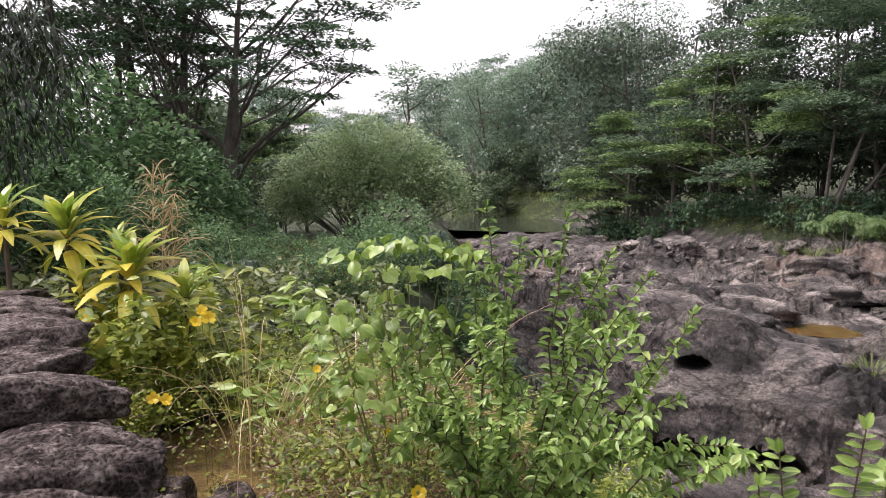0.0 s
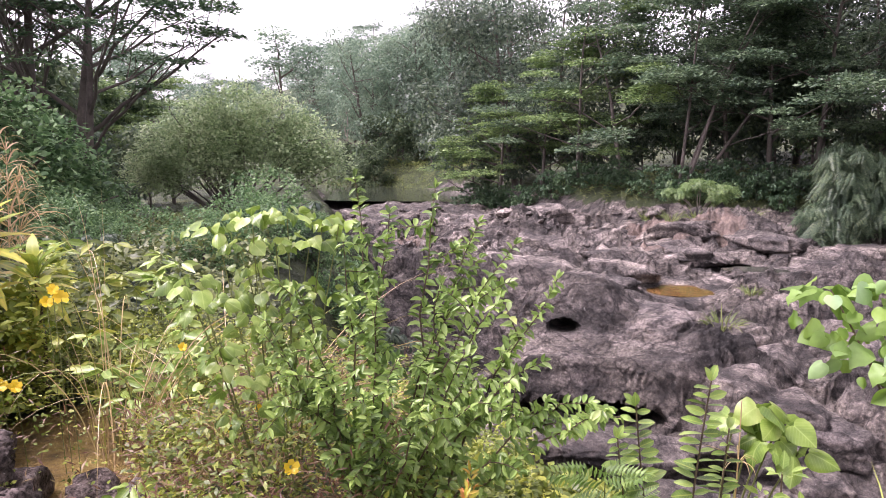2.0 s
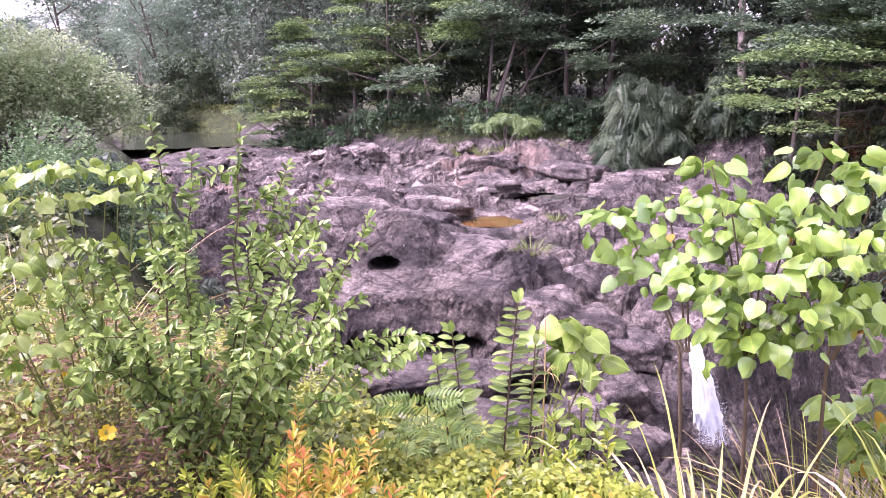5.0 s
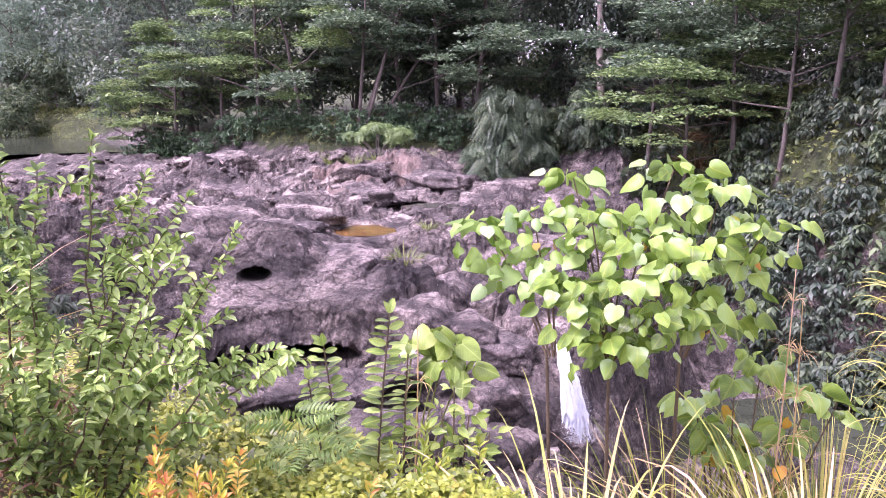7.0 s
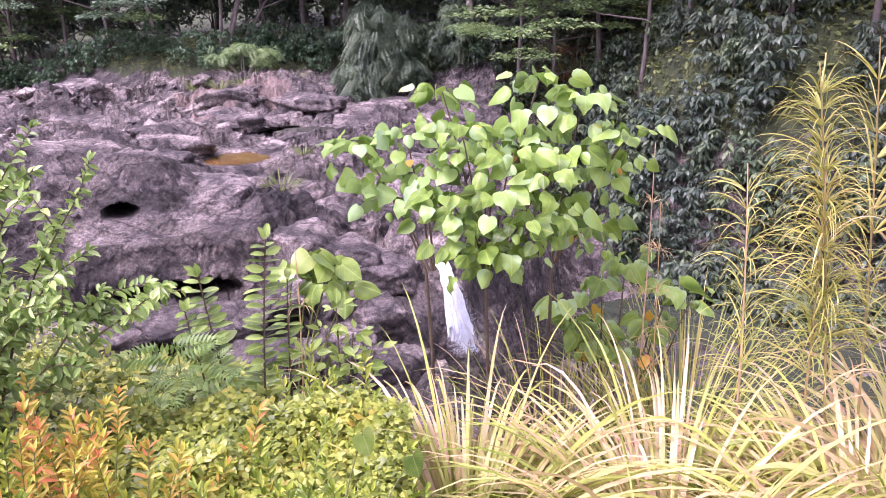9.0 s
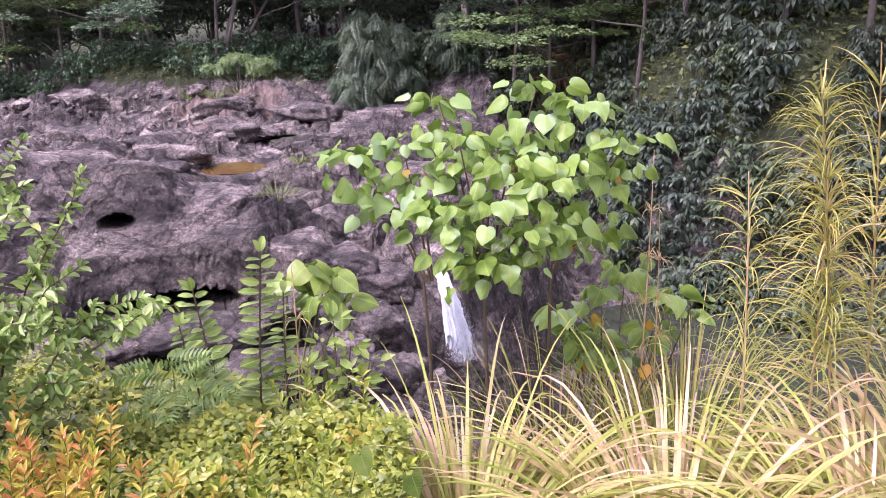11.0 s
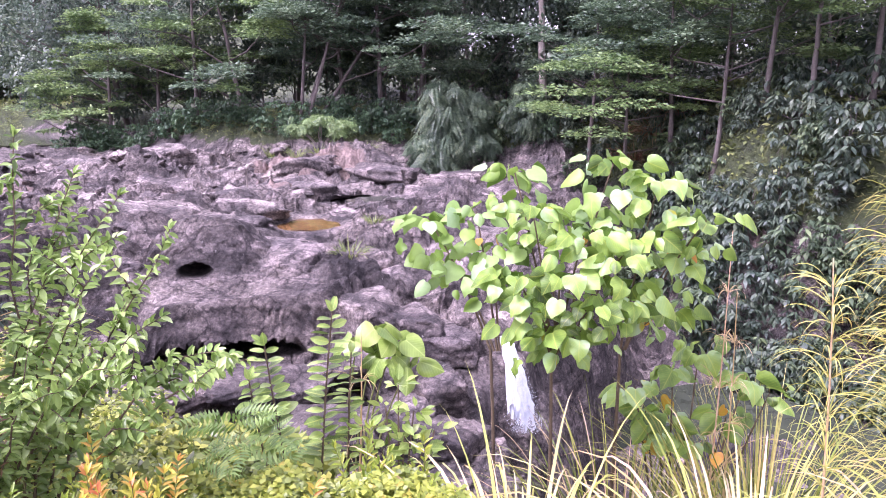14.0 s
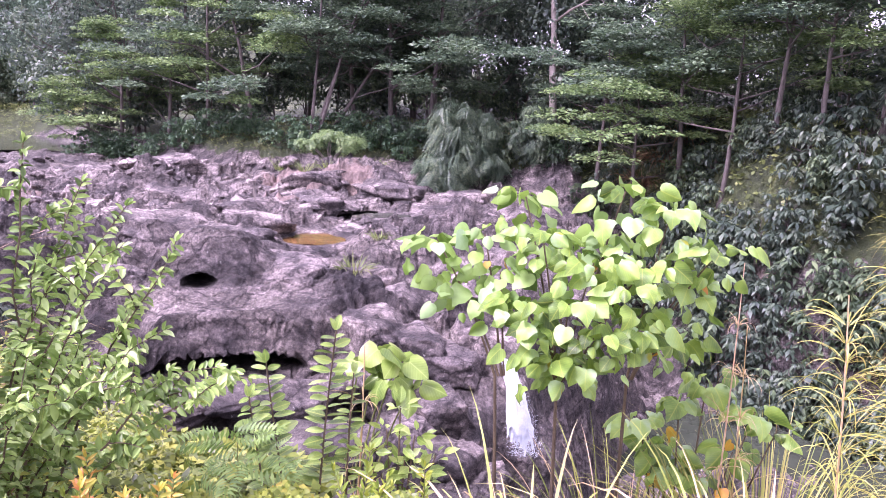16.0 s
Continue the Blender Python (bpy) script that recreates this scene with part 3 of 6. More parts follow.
def blob_points(rng, blobs, per):
    """Points over the skins of round masses (x, y, z, rx, rz), the upper parts more thickly."""
    out = []
    for bx, by, bz, rx, rz in blobs:
        d = unit(rng.normal(size=(per, 3)) + [0, 0, 0.35])
        out.append(np.array([bx, by, bz]) + d * np.array([rx, rx, rz]) * (0.72 + 0.33 * rng.random((per, 1))))
    return np.concatenate(out)


def bush_meshes(seed, bark, leaf, blobs, rosettes, leaves, size, template=(LEAF, LEAF_T), style="rosette", spread=0.5, foot=0.06):
    """A bush of leaf tufts over round masses, with branches up into each mass."""
    rng = np.random.default_rng(seed)
    pts = blob_points(rng, blobs, rosettes)
    v, f = leaf_cloud(rng, pts, np.full(len(pts), spread), leaves, size, style, template)
    lines = []
    for bx, by, bz, rx, rz in blobs:
        for _ in range(3):
            end = np.array([bx, by, bz]) + rng.normal(size=3) * np.array([rx, rx, rz]) * 0.45
            mid = np.array([bx * 0.35, by * 0.35, bz * 0.5]) + rng.normal(size=3) * 0.15 * rx
            start = rng.normal(size=3) * [foot, foot, 0] - [0, 0, 0.2]
            s = np.linspace(0, 1, 8)[:, None]
            lines.append(((1 - s) ** 2 * start + 2 * s * (1 - s) * mid + s * s * end, np.linspace(foot, foot * 0.2, 8)))
    tv, tf = tubes(lines, 4)
    return mesh_of("trunk", tv, tf, [bark], True), mesh_of("crown", v, f, [leaf])


def plant_tree(meshes, place, label, category="tree", name="tree", group="", turn=0.0, size=1.0):
    t = thing(name, place, label, category, group, turn=turn, size=size)
    part("trunk", meshes[0], t)
    part("crown", meshes[1], t, kind="stuff")
    return t


# ---- the lie of the land ----


def lattice(i, j, seed):
    n = (i.astype(np.int64) * 374761393 + j.astype(np.int64) * 668265263 + seed * 982451653) & 0x7FFFFFFF
    n = ((n ^ (n >> 13)) * 1274126177) & 0x7FFFFFFF
    return ((n ^ (n >> 16)) & 0xFFFF) / 65535.0


def vnoise(x, y, seed=0):
    i, j = np.floor(x), np.floor(y)
    u, v = x - i, y - j
    u, v = u * u * (3 - 2 * u), v * v * (3 - 2 * v)
    a, b = lattice(i, j, seed), lattice(i + 1, j, seed)
    c, d = lattice(i, j + 1, seed), lattice(i + 1, j + 1, seed)
    return (a * (1 - u) + b * u) * (1 - v) + (c * (1 - u) + d * u) * v - 0.5


def fbm(x, y, octaves=5, seed=0, gain=0.5):
    s, a = 0, 1.0
    for o in range(octaves):
        s, a, x, y = s + a * vnoise(x, y, seed + o), a * gain, x * 2.03 + 7.1, y * 2.03 + 3.7
    return s


def cells(x, y, seed=0):
    """Distance to the nearest point of a jittered grid, and that cell's own number."""
    i, j = np.floor(x), np.floor(y)
    best, second, own = np.full(np.shape(x), 9.0), np.full(np.shape(x), 9.0), np.zeros(np.shape(x))
    for di in (-1, 0, 1):
        for dj in (-1, 0, 1):
            a, b = i + di, j + dj
            d = np.hypot(a + lattice(a, b, seed) - x, b + lattice(a, b, seed + 9) - y)
            near = d < best
            second = np.where(near, best, np.minimum(second, d))
            own = np.where(near, lattice(a, b, seed + 17), own)
            best = np.where(near, d, best)
    return best, second - best, own


def step(a, b, x):
    t = np.clip((x - a) / (b - a), 0, 1)
    return t * t * (3 - 2 * t)


def facets(x, y, seed, slope):
    """Broken blocks: each cell of a jittered grid has a level and a tilt of its own."""
    i, j = np.floor(x), np.floor(y)
    best, h = np.full(np.shape(x), 9.0), np.zeros(np.shape(x))
    for di in (-1, 0, 1):
        for dj in (-1, 0, 1):
            a, b = i + di, j + dj
            dx, dy = x - a - lattice(a, b, seed), y - b - lattice(a, b, seed + 9)
            d = np.hypot(dx, dy)
            own = lattice(a, b, seed + 17) - 0.5 + slope * (dx * (lattice(a, b, seed + 3) - 0.5) + dy * (lattice(a, b, seed + 5) - 0.35))
            h = np.where(d < best, own, h)
            best = np.minimum(best, d)
    return h


def terraces(h, rise):
    """Heights drawn towards steps with steep risers."""
    k = np.floor(h / rise)
    return rise * (k + step(0.42, 0.58, h / rise - k))


def side_of(line, x, y):
    """Signed distance to a polyline: positive on its left."""
    best, sign = np.full(np.shape(x), 1e9), np.zeros(np.shape(x))
    for (ax, ay), (bx, by) in zip(line, line[1:]):
        dx, dy = bx - ax, by - ay
        t = np.clip(((x - ax) * dx + (y - ay) * dy) / (dx * dx + dy * dy), 0, 1)
        d = np.hypot(x - ax - t * dx, y - ay - t * dy)
        c = dx * (y - ay) - dy * (x - ax)
        near = d < best
        best, sign = np.where(near, d, best), np.where(near, np.sign(c), sign)
    return best * sign


NEAR_EDGE = [(-300, 260), (-80, 108), (-38, 72), (-25, 48), (-17, 34), (-12, 24), (-9, 17), (-6, 10.5), (-3.2, 6.2), (-1, 4.4), (0.4, 3.4), (1.4, 2.75), (3, 2.3), (8, 1.8), (25, 0.5), (60, -4), (300, -20)]
FAR_EDGE = [(-300, 300), (-80, 124), (-44, 92), (-27, 81), (-18, 74), (-13, 62), (-8, 54), (-3, 49.5), (5, 48.5), (11, 47), (15.5, 45), (17.5, 36), (17, 30), (18.5, 26), (23, 21), (32, 15), (60, 5), (300, -40)]
GORGE_EDGE = [(17, 46), (14.5, 34), (10, 24.5), (5.8, 17.8), (4.6, 14), (3.2, 3)]
LEDGE = [(-30, 24), (-10, 19.6), (-4.2, 18.8), (-1.5, 19.2), (0.4, 18.9), (2.6, 19.2), (5.2, 17.9), (9, 17)]


def bump(x, y, cx, cy, rx, ry, turn=0.0):
    c, s = math.cos(turn), math.sin(turn)
    u, v = (x - cx) * c + (y - cy) * s, -(x - cx) * s + (y - cy) * c
    return np.exp(-((u / rx) ** 2 + (v / ry) ** 2) ** 1.5)


def ground(x, y):
    """Height of the land, and how rocky it is."""
    x, y = np.asarray(x, float), np.asarray(y, float)
    r = np.hypot(x, y)
    s1, s2 = -side_of(NEAR_EDGE, x, y) * -1, side_of(FAR_EDGE, x, y)
    s1 = s1 + 0.6 * fbm(x * 0.4, y * 0.4, 3, 5)
    # terrace on the camera's bank
    near = -0.065 * np.maximum(0, r - 3.5)
    near = np.maximum(near, -1.7) + 0.12 * fbm(x * 0.9, y * 0.9, 4, 11) - 0.55 * step(-1.6, 0.2, s1) * step(12, 5, r)
    near = near + 0.04 * np.maximum(0, -s1 - 25)
    # rocky bed
    bed = -4.35 + 0.02 * np.clip(y - 30, 0, 60)
    bed = bed + 1.2 * bump(x, y, -2.6, 24.2, 4.0, 4.2, 0.25) + 0.5 * bump(x, y, 0.5, 20.5, 4.5, 2.0)
    bed = bed + 0.55 * bump(x, y, 3.4, 27.5, 2.6, 1.8) + 0.5 * bump(x, y, -5.0, 30, 5.5, 2.2)
    bed = bed + 1.9 * bump(x, y, 2.0, 43.5, 5.6, 3.4) + 0.5 * bump(x, y, 8.5, 37, 4.5, 4.0)
    bed = bed + 0.45 * bump(x, y, -3, 36, 6, 2.0) + 0.5 * bump(x, y, -9, 46, 4, 4)
    u, v = x + 1.2 * fbm(x * 0.3, y * 0.3, 3, 3), y + 1.2 * fbm(x * 0.3, y * 0.3, 3, 4)
    # old lava flows: broad sheets that end in steps, worn lumps on them, and round potholes
    sheet = 1.9 * fbm(u * 0.10, v * 0.22, 3, 21) + 0.5 * fbm(u * 0.5, v * 0.8, 2, 22)
    relief = 0.45 * sheet + 0.85 * terraces(sheet, 0.46) + 0.45 * terraces(fbm(u * 0.33, v * 0.6, 3, 23), 0.3)
    coarse = step(30, 46, np.hypot(x, y))
    for wave, tall, seed in ((2.6, 0.8, 25), (1.15, 0.52, 27), (0.52, 0.2, 29), (0.25, 0.08, 30)):
        n = np.abs(vnoise(u / wave, v / (wave * 0.8), seed) + 0.45 * vnoise(u / wave * 2.1, v / wave * 2.1, seed + 1))
        relief = relief + tall * ((np.minimum(n, 0.36) / 0.36) ** 0.55 - 0.75) * (1 - (0.75 if wave < 1 else 0.35) * coarse)
    c2, e2, o2 = cells(u * 0.42, v * 0.42, 41)
    relief = relief - 0.55 * (o2 > 0.72) * step(0.26, 0.14, c2) - 0.16 * step(0.07, 0, e2)
    c3, e3, o3 = cells(u * 1.7, v * 1.5, 43)
    w1, w2 = u + 0.25 * vnoise(u * 2, v * 2, 51), v + 0.25 * vnoise(u * 2, v * 2, 52)
    relief = relief + 0.42 * facets(w1 * 0.5, w2 * 0.75, 44, 1.6) + (0.2 * facets(w1 * 1.3, w2 * 1.7, 45, 1.8) + 0.08 * facets(w1 * 3.1, w2 * 3.7, 46, 1.8)) * (1 - 0.9 * coarse)
    rubble = step(0.35, 0.7, o3) * (0.34 * step(0.55, 0.1, c3) - 0.1)
    relief = relief + rubble * step(29, 34, y) * step(6.5, 2, x)
    smooth_zone = 1 - 0.55 * bump(x, y, -1.6, 23.6, 5, 4.5) - 0.4 * bump(x, y, 9, 38, 5, 5) - 0.5 * bump(x, y, -4.5, 36, 5, 2.5)
    low_bed = step(42, 56, y) * step(-6, -11, x)
    bed = bed - 0.55 * low_bed + relief * smooth_zone * (1 - 0.62 * low_bed)
    # pools lie flat
    for px, py, prx, pry, pz in POOLS:
        e = np.hypot((x - px) / prx, (y - py) / pry)
        q = step(2.3, 1.3, e)
        bed = bed * (1 - q) + (pz + 0.10 * step(0.95, 1.3, e) - 0.25 * step(1.1, 0.8, e) + 0.1 * relief * step(1.0, 1.6, e)) * q
    # in front of the shelf the rock falls away in steps
    ahead = -side_of(LEDGE, x, y)
    ahead = ahead + 0.7 * fbm(x * 0.45, y * 0.45, 3, 71)
    shelf = step(-2.6, -1.0, ahead) * step(-12.5, -10, np.degrees(np.arctan2(x, y))) * step(3.5, 1.0, np.degrees(np.arctan2(x, y)))
    bed = bed * (1 - shelf) + (-3.9 + 0.16 * relief) * shelf
    low = -5.2 - 0.1 * np.clip(ahead - 0.8, 0, 12) - 0.6 * step(2.2, 2.6, ahead) + 0.45 * relief
    bed = bed + (low - bed) * step(0.0, 0.55, ahead)
    # gorge below the fall
    g = side_of(GORGE_EDGE, x, y) + 0.7 * fbm(x * 0.6, y * 0.6, 3, 81)
    deep = -10.6 + 0.6 * relief
    bed = bed + (deep - bed) * step(-0.2, 2.6, g)
    # basin under the fall, and the brow over the hole in the hump
    bed = bed - 4.5 * bump(x, y, 5.35, 15.1, 0.85, 1.15)
    bed = bed + 0.75 * step(0, 1.0, bump(x, y, -2.4, 22.5, 1.7, 1.35))
    # far water
    far_pool = step(-9, -6.5, s2) * step(66, 70, y) * step(-12, -18, x)
    bed = bed * (1 - far_pool) - 4.6 * far_pool
    # far bank and the hills upstream
    up = -1.6 + 0.10 * np.clip(s2 - 5, 0, 40) + 0.3 * fbm(x * 0.2, y * 0.2, 4, 91)
    right = step(14, 24, x)
    up = up + right * 2.2
    hill = step(12, 95, s2) * 22 * step(-20, -70, x - 0.35 * (y - 100))
    up = up + hill + 3 * step(60, 400, s2)
    k = step(0.0, 4.5 + 2.5 * right, s2 + 0.8 * fbm(x * 0.35, y * 0.35, 3, 95))
    body = bed + (up - bed) * k
    m = step(0.0, 3.2 - 2.0 * step(-1.5, 0.8, x) * step(14, 8, y), s1)
    h = near + (body - near) * m
    rock = step(0.55, 0.9, m) * step(0.75, 0.3, k) * (1 - step(80, 84, y) * step(-12, -16, x))
    return h, rock, s1, s2


POOLS = [(0.62, 29.0, 1.2, 1.2, -4.06), (3.9, 35.0, 1.5, 0.9, -4.1), (-9.6, 32.5, 1.5, 1.0, -4.15)]
# caves eaten into the rock: azimuth to the right and angle below level (degrees), half sizes, depth, distance band
CAVES = [(-5.6, 20.8, 5.8, 1.15, 3.0), (-7.35, 14.2, 1.3, 0.62, 1.9), (3.9, 9.35, 1.9, 0.4, 3.0)]


def lay_ground():
    az = np.concatenate([np.linspace(-180, -62, 40)[:-1], np.arange(-62, 58, 0.18), np.linspace(58, 180, 42)[:-1]])
    rr = [0.0, 0.01, 0.5]
    while rr[-1] < 1800:
        q = rr[-1]
        rr.append(q * (1.003 if 18.2 < q < 22.4 else 1.0075 if 22.3 < q < 52 else 1.0105 if 12.5 < q < 52 else 1.03 if q < 110 else 1.07))
    rr = np.array(rr[1:])
    A, R = np.meshgrid(np.radians(az), rr, indexing="ij")
    x, y = R * np.sin(A), R * np.cos(A)
    z, rock, s1, s2 = ground(x, y)
    below = np.degrees(np.arctan2(1.6 - z, R))
    push = np.zeros_like(z)
    for a, b, wa, wb, deep in CAVES:
        edge = 0.5 * fbm(np.degrees(A) * 0.35, below * 0.6, 2, 101)
        q = ((np.degrees(A) - a) / wa) ** 2 + ((below - b) / wb) ** 2
        push = np.maximum(push, deep * step(1.3, 0.3, q + edge) * (R > 12) * (R < 45))
    strata = 0.15 * rock * (R > 9) * (R < 70) * (fbm(z * 2.6 + 0.4 * x, x * 0.5 + 0.3 * y, 3, 111) + 0.4 * fbm(z * 7, x * 1.5 + y, 2, 113))
    x, y = x + (push + strata) * np.sin(A), y + (push + strata) * np.cos(A)
    z = z - 0.12 * push
    n, k = A.shape
    v = np.stack([x, y, z], -1).reshape(-1, 3)
    i, j = np.meshgrid(np.arange(n), np.arange(k - 1), indexing="ij")
    i2 = (i + 1) % n
    f = np.stack([i * k + j, i2 * k + j, i2 * k + j + 1, i * k + j + 1], -1).reshape(-1, 4)
    far = np.tile(rr[:-1], n)
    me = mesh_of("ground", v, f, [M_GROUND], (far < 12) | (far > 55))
    soil = step(1.35, 0.75, np.hypot(x + 3.15, y - 3.05) + 0.5 * fbm(x * 1.5, y * 1.5, 3, 121))
    wear = step(0.64, 0.9, fbm(x * 0.1, y * 0.16, 4, 131) + 0.4 + 0.28 * bump(x, y, -4.5, 37, 5, 2.5) + 0.25 * bump(x, y, 5, 36, 2.5, 1.2))
    for key, values in (("rocky", rock), ("bare", soil), ("rust", wear)):
        me.attributes.new(key, "FLOAT", "POINT").data.foreach_set("value", np.ascontiguousarray(values.ravel(), dtype=np.float32))
    tagged(new("ground", me), "river gorge ground with dark lava-rock bed and grassy banks", "ground", kind="structure")


lay_ground()


def height(x, y):
    return float(ground(np.array([x]), np.array([y]))[0][0])


def disc(name, cx, cy, rx, ry, z, mat, label, category="water", seed=1, segments=40):
    rng = np.random.default_rng(seed)
    a = np.linspace(0, 2 * np.pi, segments, endpoint=False)
    w = 1 + 0.12 * np.sin(3 * a + rng.random() * 6) + 0.06 * np.sin(7 * a + rng.random() * 6)
    ring = np.stack([cx + rx * w * np.cos(a), cy + ry * w * np.sin(a), np.full(segments, z)], -1)
    v = np.concatenate([ring, [[cx, cy, z]]])
    f = np.array([[i, (i + 1) % segments, segments] for i in range(segments)])
    tagged(new(name, mesh_of(name, v, f, [mat])), label, category, kind="structure")


disc("water", 0.62, 29.0, 1.2, 1.2, -4.06, M_ORANGE, "small still pool of rusty orange water in rock")
disc("water", 3.9, 35.0, 1.4, 0.85, -4.1, M_RIVER, "dark still pool under a rock lip")
disc("water", -9.6, 32.5, 1.5, 1.0, -4.15, M_RIVER, "shallow silvery pool between the rocks")
disc("water", -30, 75, 24, 12, -3.95, M_RIVER, "calm dark green river pool upstream")
disc("water", 14, 16, 9, 9, -10.6, M_RIVER, "dark plunge pool at the gorge floor")

# ---- boulders on the river bed ----


def rock_mesh(name, seed, mat, detail=3, flat=0.7, rough=0.35, boxy=3.0):
    """A broken stone: a rounded block, cut by planes, then roughened."""
    rng = np.random.default_rng(seed)
    bm = bmesh.new()
    bmesh.ops.create_icosphere(bm, subdivisions=detail, radius=1.0)
    cuts = [(unit(rng.normal(size=3)), 0.62 + 0.3 * rng.random()) for _ in range(8)]
    off = Vector(rng.random(3) * 50)
    for v in bm.verts:
        p = np.array(v.co)
        p = p / (np.abs(p) ** boxy).sum() ** (1 / boxy)
        for n, d in cuts:
            over = p @ n - d
            if over > 0:
                p = p - n * over * 0.9
        w = Vector(p)
        k = 1 + rough * (0.35 * noise.fractal(w * 1.5 + off, 0.8, 2.1, 3) - 0.22 * abs(noise.noise(w * 4.5 + off)) + 0.16 * noise.fractal(w * 8 + off, 0.6, 2.2, 3))
        v.co = Vector(p * k * [1, 1, flat])
    me = bpy.data.meshes.new(name)
    bm.to_mesh(me)
    bm.free()
    me.materials.append(mat)
    for pl in me.polygons:
        pl.use_smooth = True
    return me


BOULDERS = [rock_mesh("boulder", s, M_BOULDER, 3, 0.75, 0.8, 4.0) for s in range(200, 207)]
rng = np.random.default_rng(5)


def boulder(x, y, sx, sy, sz, label, group, sink=0.3, tilt=12):
    z = height(x, y) - sink * sz
    ob = new("boulder", BOULDERS[rng.integers(len(BOULDERS))])
    ob.matrix_basis = pose(x, y, z + 0.5 * sz, rng.normal() * tilt, rng.normal() * tilt, rng.random() * 360) @ Matrix.Diagonal((sx, sy, sz, 1))
    tagged(ob, label, "rock", group)


for _ in range(430):
    a, d = radians(-25 + 27 * rng.random()), 31 + 33 * rng.random() ** 0.8
    x, y = d * math.sin(a), d * math.cos(a)
    if ground(np.array([x]), np.array([y]))[1][0] < 0.6 or math.hypot(x - 0.6, y - 29) < 2.2 or math.hypot(x - 3.9, y - 35) < 3:
        continue
    s = 0.14 + 0.5 * rng.random() ** 3
    boulder(x, y, s, s * (0.7 + 0.4 * rng.random()), s * 0.8, "dark grey lava boulder lying on the river bed", "river bed boulders")
BLOCKS = [rock_mesh("rock_block", s, M_BOULDER, 4, 0.75, 0.5, 5.0) for s in range(220, 226)]


def block(x, y, top, sx, sy, sz, turn=None, label="large broken block of purple-grey lava rock", group="lava blocks"):
    """A rock block whose crest lies at the given height."""
    ob = new("rock_block", BLOCKS[rng.integers(len(BLOCKS))])
    turn = rng.normal() * 20 if turn is None else turn
    ob.matrix_basis = pose(x, y, top - 0.68 * sz, rng.normal() * 6, rng.normal() * 6, turn + 180 * rng.integers(2)) @ Matrix.Diagonal((sx, sy, sz, 1))
    tagged(ob, label, "rock", group)


rng = np.random.default_rng(6)
# the ledge above the undercut, the slab below it, and the broken steps down to the fall
for x, y, top, sx, sy, sz in [(-0.7, 16.4, -5.0, 1.6, 0.8, 0.4), (-2.9, 16.6, -5.2, 1.3, 0.8, 0.5), (-4.6, 16.9, -5.3, 1.3, 0.9, 0.5),
                              (1.9, 18.8, -4.05, 1.0, 0.9, 0.7), (3.2, 18.3, -4.4, 1.0, 0.9, 0.8), (3.95, 17.9, -4.75, 0.8, 0.8, 0.7),
                              (1.3, 17.4, -4.9, 0.9, 0.8, 0.7), (2.5, 17.0, -5.1, 0.95, 0.8, 0.8), (3.4, 16.5, -5.3, 0.85, 0.8, 0.9),
                              (0.6, 15.2, -5.6, 1.1, 0.8, 0.7), (2.0, 15.6, -5.7, 1.0, 0.8, 0.8), (3.3, 15.1, -6.0, 1.0, 0.8, 0.9), (4.1, 15.2, -6.7, 0.8, 0.8, 0.9),
                              (-1.2, 14.6, -5.9, 1.2, 0.9, 0.7), (0.9, 13.6, -6.3, 1.1, 0.8, 0.8), (2.6, 13.6, -6.6, 1.1, 0.8, 0.9), (4.0, 13.6, -7.2, 1.0, 0.8, 1.0),
                              (-3.2, 14.4, -5.9, 1.3, 0.9, 0.6), (5.7, 18.9, -4.8, 0.9, 0.8, 0.9), (6.6, 20.2, -4.5, 1.1, 0.9, 0.8)]:
    block(x, y, top, sx, sy, sz)
# weathered blocks half sunk into the shelf
for x, y, sx, sy, sz in [(-5.6, 22.6, 1.5, 1.1, 0.8), (-0.2, 21.6, 1.3, 0.9, 0.7), (1.8, 22.6, 1.2, 0.9, 0.7), (2.9, 21.2, 1.1, 0.9, 0.8), (4.3, 22.0, 1.2, 0.9, 0.9),
                         (-2.4, 26.6, 1.8, 1.0, 0.7), (3.3, 26.6, 1.6, 1.0, 0.8), (5.4, 26.4, 1.5, 1.1, 0.8), (2.6, 31.2, 1.5, 0.8, 0.6), (-0.9, 31.0, 1.7, 0.9, 0.7), (-3.4, 28.8, 1.6, 0.9, 0.6),
                         (-5.8, 29.6, 1.8, 1.0, 0.7), (5.8, 31.0, 1.7, 1.0, 0.7), (6.8, 34.6, 1.8, 1.1, 0.8), (9.3, 35.2, 2.0, 1.3, 0.9), (11.6, 37.4, 2.2, 1.3, 1.0), (8.6, 39.4, 2.2, 1.3, 0.9),
                         (1.2, 37.6, 2.0, 1.0, 0.7), (-2.2, 34.6, 2.0, 1.0, 0.7), (-6.4, 35.2, 2.0, 1.1, 0.7), (-9.8, 38.6, 2.0, 1.2, 0.8), (4.6, 40.6, 2.2, 1.2, 0.9), (0.8, 41.4, 2.2, 1.2, 0.9),
                         (-2.6, 42.4, 2.2, 1.2, 0.9), (6.6, 43.2, 2.0, 1.2, 0.9), (-6.2, 43.2, 2.2, 1.2, 0.9), (-11.4, 46.8, 2.4, 1.4, 0.9), (-7.8, 49.4, 2.4, 1.4, 0.9), (-13.6, 53.6, 2.6, 1.5, 1.0), (-4.4, 47.2, 2.2, 1.2, 0.9), (9.6, 44.6, 2.2, 1.3, 1.0), (13.2, 42.6, 2.0, 1.2, 1.0)]:
    block(x, y, height(x, y) + 0.28 * sz, sx, sy, sz, label="weathered lava block half sunk in the river shelf", group="shelf blocks")

